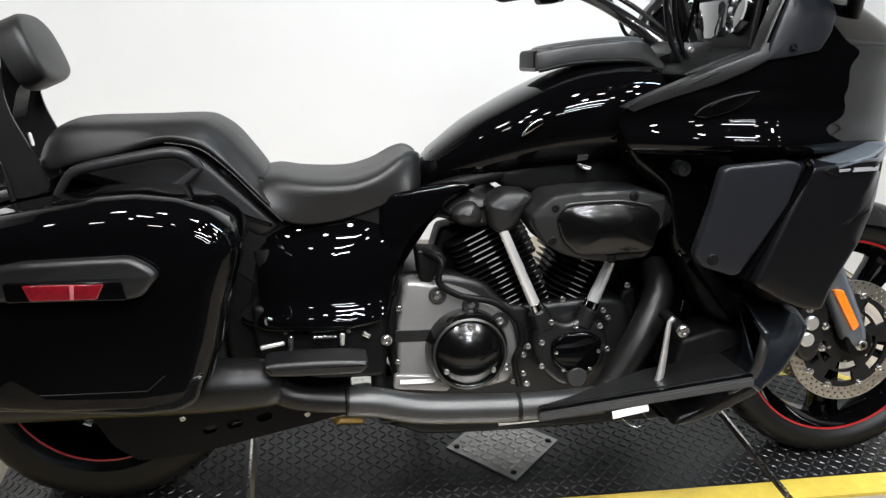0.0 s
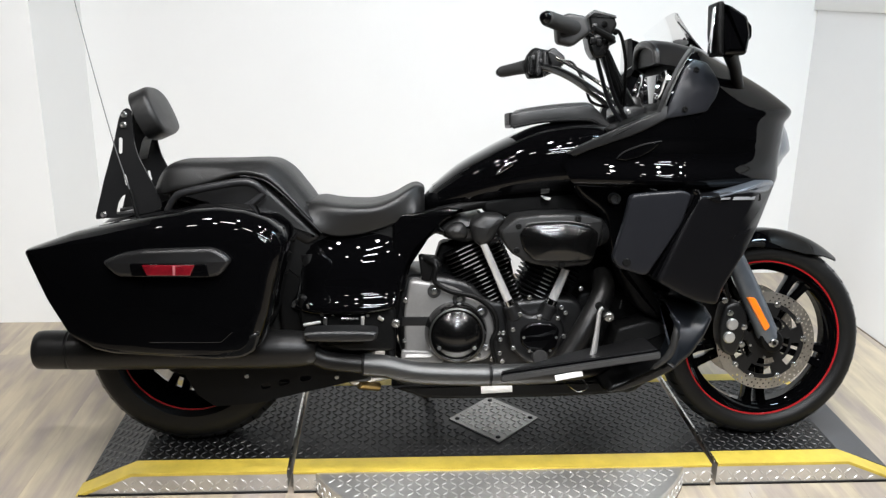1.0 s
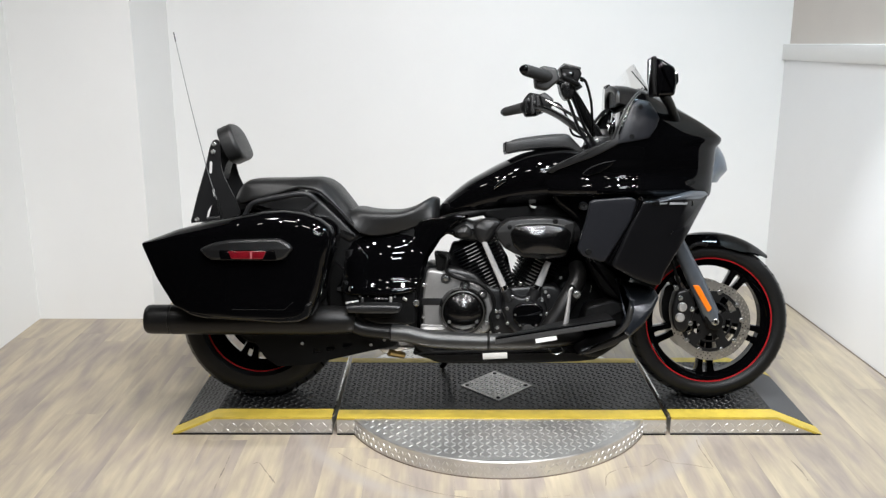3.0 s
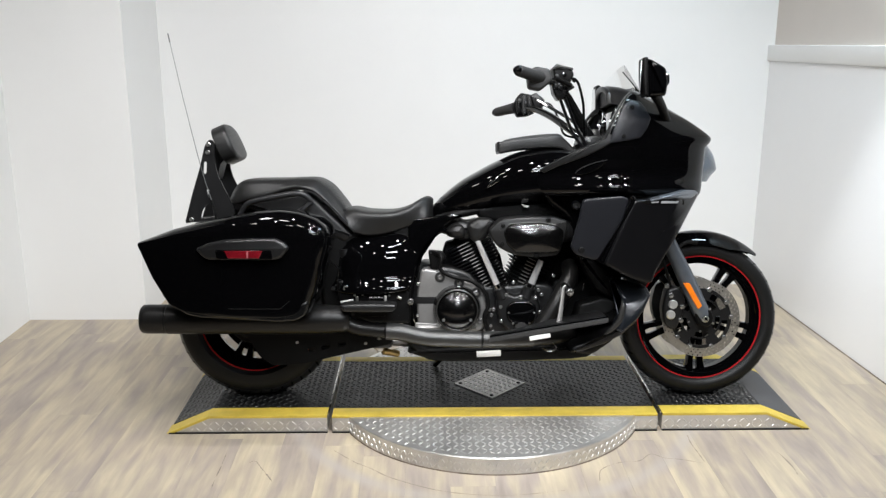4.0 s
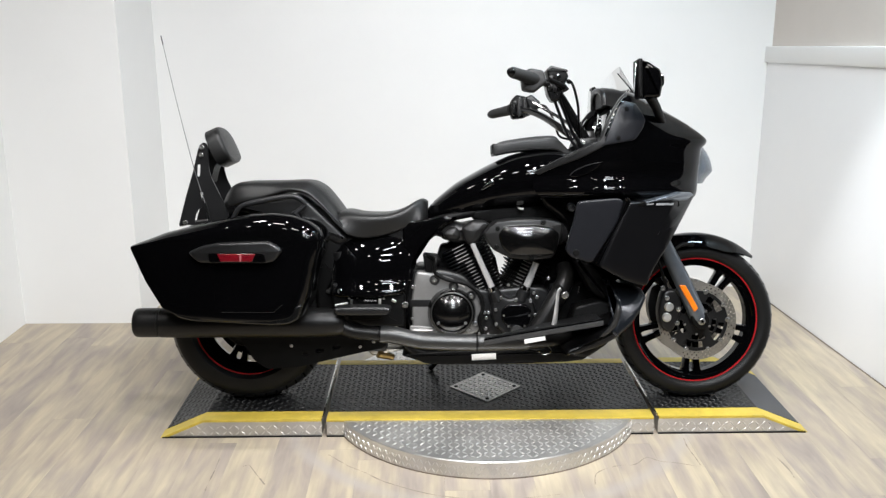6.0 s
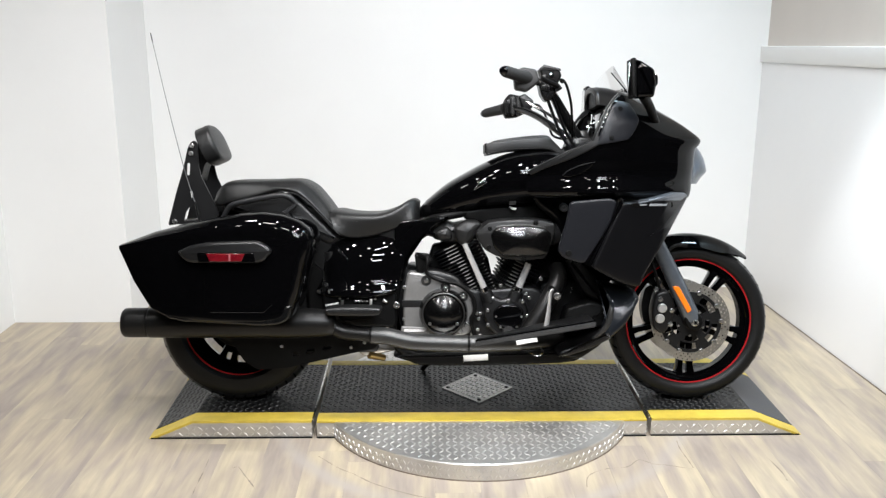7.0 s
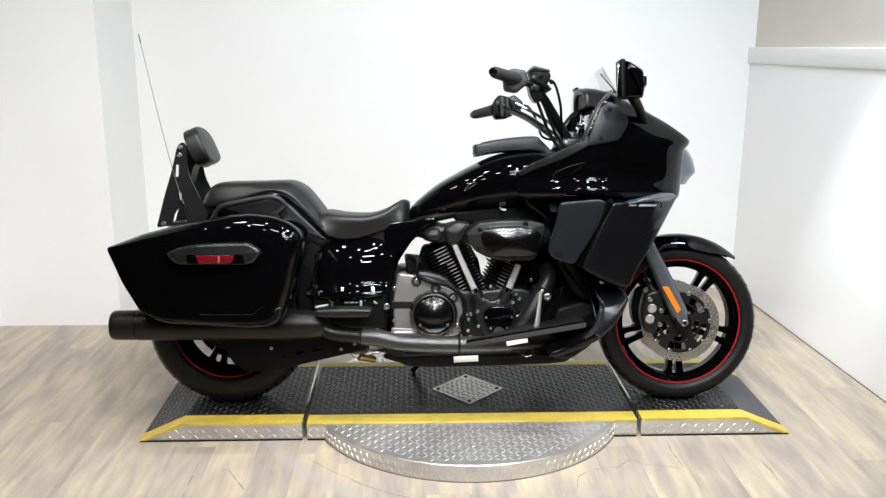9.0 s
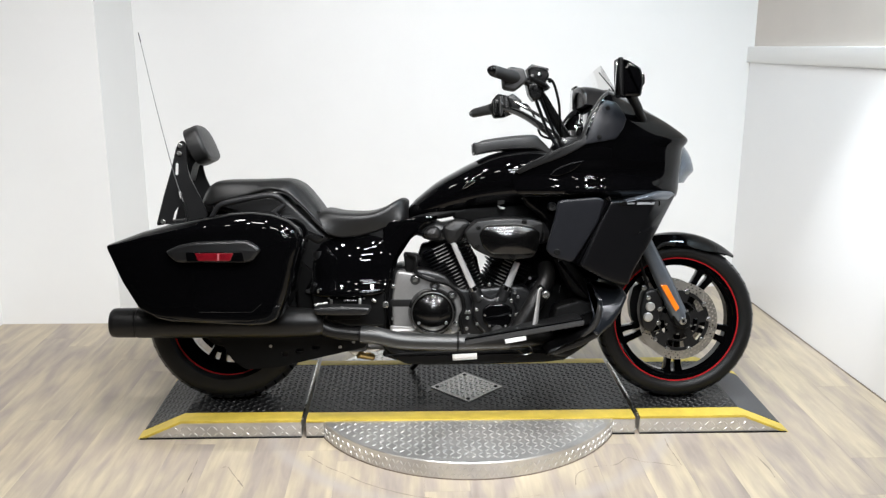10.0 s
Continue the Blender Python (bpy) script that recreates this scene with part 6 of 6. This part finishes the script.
edge_z = [0.875, 0.895, 0.917, 0.937, 0.957, 0.972, 0.985, 1.005, 1.03, 1.06, 1.10, 1.13, 1.155]
EDGE = [(table(REARX, z) - 0.004, z) for z in edge_z] + [(0.540, 1.150), (0.524, 1.10), (0.506, 1.06), (0.494, 1.03), (0.470, 0.977), (0.420, 0.947), (0.368, 0.921), (0.310, 0.900), (0.266, 0.882), (0.235, 0.866)]
for s in (-1, 1):
    hug = lambda x, z: s * flank(x, z)
    part("fairing_trim", pillow(EDGE, -s * 0.03, s * 0.009, 0.005, bend=hug, smooth=1), SATIN, fairing, "satin black trim along the fairing's rear edge")
    sh = part("shoulder_panel", pillow([(0.446, 0.966), (0.458, 1.005), (0.474, 1.048), (0.498, 1.100), (0.524, 1.122), (0.562, 1.113), (0.582, 1.085), (0.597, 1.056), (0.583, 1.022), (0.556, 0.986), (0.51, 0.977)], -s * 0.01, s * 0.009, 0.004, bend=hug, corner=0.006, dome=0.0006), PALE, fairing, "grey satin shoulder panel with two bolts")
    if s < 0:
        bolts(sh, [(0.527, -flank(0.527, 1.093) - 0.010, 1.093), (0.496, -flank(0.496, 0.992) - 0.010, 0.992)], k_bolt)
    part("wing_scoop", pillow([(0.335, 0.860), (0.355, 0.880), (0.400, 0.902), (0.446, 0.911), (0.430, 0.888), (0.40, 0.868), (0.36, 0.856)], -s * 0.01, s * 0.006, 0.005, bend=hug, dome=0.0006), GLOSS, fairing, "raised gloss black fairing scoop")
    part("scoop_edge", tube([(x, s * (flank(x, z) + 0.005), z) for x, z in ((0.338, 0.863), (0.355, 0.880), (0.400, 0.900), (0.444, 0.910))], [0.0012, 0.0022, 0.0022, 0.001], 8), RAILBAR, fairing)
    part("dash_bezel", tube([(0.478, s * (flank(0.49, 1.0) - 0.05), 0.995), (0.480, s * (flank(0.5, 1.04) - 0.055), 1.04), (0.498, s * (flank(0.52, 1.09) - 0.055), 1.09), (0.525, s * (flank(0.54, 1.12) - 0.05), 1.120)], [0.004, 0.009, 0.009, 0.004], 10), CHROME, fairing, "bright bezel inside the fairing")
    gp = [(0.350, 0.770), (0.362, 0.776), (0.484, 0.786), (0.508, 0.776), (0.489, 0.704), (0.460, 0.652), (0.408, 0.567), (0.392, 0.563), (0.330, 0.583), (0.312, 0.608), (0.338, 0.704)]
    part("lower_panel", pillow(gp, s * 0.424, s * 0.448, 0.007, corner=0.010, dome=0.0006, bend=lambda x, z: -s * 0.10 * (0.78 - z)), PALE, fairing, "grey satin side panel")
    part("panel_gap", tube([(0.515, s * 0.442, 0.785), (0.520, s * 0.440, 0.76), (0.47, s * 0.430, 0.65), (0.425, s * 0.420, 0.56)], 0.008, 10), GLOSS, fairing)
    lp = [(0.524, 0.772), (0.60, 0.776), (0.690, 0.785), (0.796, 0.797), (0.806, 0.789), (0.722, 0.686), (0.664, 0.600), (0.618, 0.523), (0.604, 0.478), (0.560, 0.486), (0.510, 0.505), (0.425, 0.550), (0.470, 0.655)]
    lean_in = lambda x, z: -s * (0.10 * (0.78 - z) + 0.26 * max(-0.1, x - 0.52) + 1.6 * max(0, x - 0.68) ** 1.2)
    part("lower_fairing", pillow(lp, s * 0.20, s * 0.450, 0.012, corner=0.014, dome=0.0006, bend=lean_in), DARKPANEL, fairing, "dark satin lower fairing")
    part("fairing_lip", pillow([(0.580, 0.773), (0.657, 0.790), (0.724, 0.806), (0.780, 0.804), (0.800, 0.794), (0.760, 0.776), (0.72, 0.775), (0.69, 0.777)], s * 0.36, s * 0.453, 0.006, bend=lean_in, corner=0.004), FORK, fairing, "pale grey fairing lip")
    bd = part("fairing_badge", pillow([(0.548, 0.766), (0.575, 0.772), (0.700, 0.774), (0.716, 0.776), (0.722, 0.754), (0.575, 0.754)], s * 0.40, s * 0.4525, 0.002, bend=lean_in), PLASTIC, fairing)
    part("badge_print", pillow([(0.625, 0.768), (0.690, 0.768), (0.686, 0.760), (0.622, 0.760)], s * 0.42, s * 0.4540, 0.0004, bend=lean_in, corner=0.001), INK, bd, "grey lettering bar")
    part("badge_print", pillow([(0.588, 0.766), (0.615, 0.767), (0.612, 0.762), (0.588, 0.761)], s * 0.42, s * 0.4540, 0.0004, bend=lean_in, corner=0.001), INK, bd, "grey lettering bar")
    ch = part("lower_cowl", pillow([(0.472, 0.488), (0.545, 0.474), (0.604, 0.459), (0.616, 0.432), (0.592, 0.380), (0.562, 0.334), (0.512, 0.288), (0.490, 0.306), (0.508, 0.360), (0.510, 0.415), (0.494, 0.450)], s * 0.12, s * 0.347, 0.013, steps=6, corner=0.006, bend=lambda x, z: -s * 1.1 * max(0, z - 0.422)), COWL, fairing, "blue-black satin lower cowl", 60)
    part("cowl_tail", pillow([(0.530, 0.330), (0.564, 0.336), (0.511, 0.284), (0.452, 0.254), (0.370, 0.226), (0.33, 0.222), (0.340, 0.244), (0.445, 0.278), (0.500, 0.315)], s * 0.12, s * 0.336, 0.008, corner=0.010), SATIN, ch)
    part("cowl_duct", tube([(0.516, s * 0.332, 0.418), (0.515, s * 0.338, 0.385), (0.498, s * 0.338, 0.330), (0.452, s * 0.328, 0.285)], [0.006, 0.011, 0.011, 0.006], 12), SHIELD, ch, "bronze-grey duct edge")
    part("cowl_foot", pillow([(0.33, 0.205), (0.36, 0.236), (0.46, 0.27), (0.52, 0.31), (0.50, 0.25), (0.42, 0.195)], s * 0.10, s * 0.26, 0.02, corner=0.02), PLASTIC, ch)
    part("knee_bracket", pillow([(0.37, 0.565), (0.42, 0.55), (0.51, 0.47), (0.50, 0.40), (0.44, 0.43), (0.40, 0.50)], s * 0.14, s * 0.24, 0.015, corner=0.02), PLASTIC, bike)
    part("inner_panel", pillow([(0.24, 0.80), (0.55, 0.80), (0.52, 0.60), (0.42, 0.52), (0.36, 0.56), (0.335, 0.70), (0.26, 0.755)], s * 0.10, s * 0.225, 0.02, corner=0.03), GLOSS, bike, "gloss black inner fairing")
    part("bolt_pad", lathe([(0.016, 0.0), (0.016, -0.03), (0.013, -0.036), (0.007, -0.036), (0.006, -0.03), (0.0001, -0.03)], (0.357, -0.222 if s < 0 else 0.25, 0.749), "y", 20), CASE, bike)
part("panel_bolt", lathe([(0.012, 0.0), (0.012, -0.008), (0.009, -0.011), (0.0001, -0.011)], (0.349, -0.4215, 0.599), "y", 18), PLASTIC, fairing)
part("radiator", block((0.50, -0.19, 0.26), (0.54, 0.19, 0.60), 0.006), PLASTIC, bike)
# nose: headlight lens with a sharp lower edge
LENS = [(0.835, 0.900), (0.858, 0.918), (0.876, 0.936), (0.884, 0.940), (0.905, 0.936), (0.93, 0.928), (0.955, 0.914), (0.975, 0.896)]
bm = bmesh.new()
rows = []
for z, x in LENS:
    rows.append([bm.verts.new((x - (x - 0.800) * abs(u) ** 1.5, 0.240 * u, z)) for u in np.linspace(-1, 1, 25)])
for a, b in zip(rows, rows[1:]):
    for k in range(24):
        bm.faces.new((a[k], a[k + 1], b[k + 1], b[k]))
bmesh.ops.recalc_face_normals(bm, faces=bm.faces)
bmesh.ops.solidify(bm, geom=bm.faces[:], thickness=0.005)
part("headlight", bm, BLUELENS, fairing, "pale blue headlight lens", 40)
part("nose_intake", block((0.76, -0.15, 0.80), (0.838, 0.15, 0.842), 0.012), PLASTIC, fairing)
# dash
bm = bmesh.new()
rows = []
for x, hw, low, rise in ((0.484, 0.120, 1.128, 0.068), (0.500, 0.150, 1.122, 0.080), (0.530, 0.195, 1.112, 0.086), (0.565, 0.245, 1.106, 0.078), (0.600, 0.270, 1.104, 0.058), (0.632, 0.232, 1.100, 0.040)):
    rows.append([bm.verts.new((x + 0.012 * math.cos(math.pi * k / 24) ** 2, -hw * math.cos(math.pi * k / 24), low + rise * math.sin(math.pi * k / 24) ** 0.6)) for k in range(25)])
for a, b in zip(rows, rows[1:]):
    for k in range(24):
        bm.faces.new((a[k], a[k + 1], b[k + 1], b[k]))
bmesh.ops.recalc_face_normals(bm, faces=bm.faces)
bmesh.ops.solidify(bm, geom=bm.faces[:], thickness=0.010)
dash = part("dash_hood", bm, SATIN, bike, "satin black dash hood", 50)
part("hood_lip", tube([(0.484 + 0.012 * math.cos(math.pi * k / 24) ** 2, -0.120 * math.cos(math.pi * k / 24), 1.126 + 0.064 * math.sin(math.pi * k / 24) ** 0.6) for k in range(0, 25, 2)], 0.011, 10, 2), SATIN, dash)
brow = bmesh.new()
sides = [[brow.verts.new((x + 0.012 * math.cos(math.pi * k / 24) ** 2, -0.118 * math.cos(math.pi * k / 24), 1.128 + 0.060 * math.sin(math.pi * k / 24) ** 0.6)) for k in range(25)] for x in (0.488, 0.512)]
bridge(brow, *sides)
for side in sides:
    brow.faces.new(side)
part("hood_brow", brow, PLASTIC, dash, "matte black instrument brow")
part("dash_face", pillow([(-0.20, -0.10), (0.20, -0.10), (0.17, 0.07), (-0.17, 0.07)], 0.0, 0.012, 0.004, corner=0.03), PLASTIC, dash).matrix_local = pose(0.535, 0, 1.06, 14, 0, 90)
for s in (-1, 1):
    ring = part("gauge_ring", lathe([(0.046, 0), (0.044, 0.014), (0.038, 0.016), (0.036, 0.006)], (0, 0, 0), "y", 36, True), CHROME, dash, "chrome gauge ring")
    ring.matrix_local = pose(0.520, s * 0.13, 1.065, 14, 0, 90)
    gl = part("gauge", lathe([(0.040, 0.002), (0.038, 0.007), (0.0001, 0.008)], (0, 0, 0), "y", 36), GAUGE, dash)
    gl.matrix_local = pose(0.520, s * 0.13, 1.065, 14, 0, 90)
part("dash_screen", block((0.512, -0.075, 1.01), (0.520, 0.075, 1.10), 0.003), GAUGE, dash)
# windscreen
bm = bmesh.new()
rows = []
for j in range(7):
    v = j / 6
    row = []
    for k in range(15):
        u = -1 + k / 7
        hw = 0.24 - 0.06 * v
        row.append(bm.verts.new((0.640 - 0.072 * v - 0.05 * u * u * (1 - 0.3 * v), hw * u, 1.150 + 0.132 * v - 0.045 * u * u * v)))
    rows.append(row)
for a, b in zip(rows, rows[1:]):
    for k in range(14):
        bm.faces.new((a[k], a[k + 1], b[k + 1], b[k]))
bmesh.ops.solidify(bm, geom=bm.faces[:], thickness=0.003)
screen = part("windscreen", bm, CLEAR, fairing, "small clear windscreen")
screen.visible_shadow = False
part("screen_edge", tube([(0.640 - 0.072 * v - 0.05 * (1 - 0.3 * v), -0.24 + 0.06 * v, 1.150 + 0.132 * v - 0.045 * v) for v in (0, 0.25, 0.5, 0.75, 1.0)], 0.0022, 6), PLASTIC, screen)
# mirrors
for s in (-1, 1):
    mir = part("mirror", pillow([(0.550, 1.249), (0.574, 1.243), (0.618, 1.216), (0.627, 1.170), (0.620, 1.124), (0.562, 1.122), (0.552, 1.180)], s * 0.418, s * 0.482, 0.014, corner=0.008, steps=3), GLOSS, fairing, "gloss black mirror housing", 22)
    part("mirror_rim", pillow([(0.539, 1.250), (0.556, 1.252), (0.560, 1.120), (0.546, 1.122), (0.540, 1.180)], s * 0.412, s * 0.484, 0.006, corner=0.006), PLASTIC, mir, "matte black mirror rim")
    part("mirror_face", block((-0.0015, -0.030, -0.055), (0.0015, 0.030, 0.055), 0.001), CHROME, mir, "mirror glass").matrix_local = pose(0.5385, s * 0.447, 1.183, 0, 2, s * 9)
    part("mirror_lamp", pillow([(0.618, 1.208), (0.632, 1.195), (0.633, 1.165), (0.620, 1.152)], s * 0.42, s * 0.47, 0.003), CHROME, mir, "bright turn-signal lens")
    part("mirror_stem", tube([(0.588, s * 0.440, 1.135), (0.628, s * 0.375, 1.100), (0.668, s * 0.300, 1.052)], [0.019, 0.016, 0.015], 12, smooth=False), PLASTIC, mir)

# floor boards, each its own piece
WIDE, LONG = 0.152, 1.22
# boards end here, out of view; the added dark floor goes on
EDGE_Y = -2.2
board_meshes = {}


def board_mesh(length):
    """One board of that length, its far end at y = 0."""
    key = round(length, 3)
    if key not in board_meshes:
        bm = block((-WIDE / 2 + 0.0001, -length + 0.0001, -0.004), (WIDE / 2 - 0.0001, -0.0001, 0.0), 0.0003, seg=1)
        board_meshes[key] = finish(bm, "floor_board", BOARDS)
    return board_meshes[key]


rng = random.Random(4)
for i in range(-16, 14):
    shift = rng.random() * LONG
    for j in range(-6, 3):
        x, y = i * WIDE + 0.05, j * LONG + shift + LONG / 2
        length = min(LONG, y - EDGE_Y)
        if y - LONG > 1.6 or abs(x + 0.2) > 2.45 or length < 0.05:
            continue
        ob = new("floor_board", board_mesh(length))
        ob.parent = floor
        ob.location = (x, y, 0)

# cracks and scuffs in the boards
MARK = mat("dark_floor_crack", (0.225, 0.19, 0.155), 0.7, tone=0.3, grain=40)


def crack(pts, wide):
    """A thin wandering dark line in the boards."""
    line = curve([(x, y, 0) for x, y in pts], 5)
    bm = bmesh.new()
    rows = []
    for i, q in enumerate(line):
        t = (line[min(i + 1, len(line) - 1)] - line[max(i - 1, 0)]).normalized()
        w = wide * (0.35 + 0.65 * math.sin(math.pi * (i + 0.5) / len(line))) * rng.uniform(0.6, 1.3)
        off = Vector((-t.y, t.x, 0)) * w + Vector((rng.uniform(-1, 1), rng.uniform(-1, 1), 0)) * 0.0015
        rows.append([bm.verts.new(q + off + Vector((0, 0, 0.0006))), bm.verts.new(q - off + Vector((0, 0, 0.0006)))])
    for a, b in zip(rows, rows[1:]):
        bm.faces.new((a[0], a[1], b[1], b[0]))
    part("floor_crack", bm, MARK, floor)


crack([(-0.879, -0.521), (-0.860, -0.513), (-0.832, -0.562), (-0.804, -0.610), (-0.776, -0.660)], 0.0019)
crack([(0.328, -0.669), (0.348, -0.592), (0.421, -0.544), (0.494, -0.532), (0.546, -0.482), (0.589, -0.512), (0.646, -0.525), (0.718, -0.554)], 0.0017)
crack([(0.720, -0.337), (0.715, -0.405), (0.719, -0.471), (0.722, -0.542)], 0.0017)
crack([(-0.590, -0.439), (-0.512, -0.524), (-0.450, -0.573), (-0.369, -0.644), (-0.2, -0.73), (0.0, -0.76), (0.2, -0.73)], 0.0014)
crack([(-0.976, -0.437), (-0.973, -0.541), (-0.974, -0.620), (-0.973, -0.706)], 0.0016)
crack([(1.009, -0.473), (1.019, -0.577), (1.015, -0.636)], 0.0016)
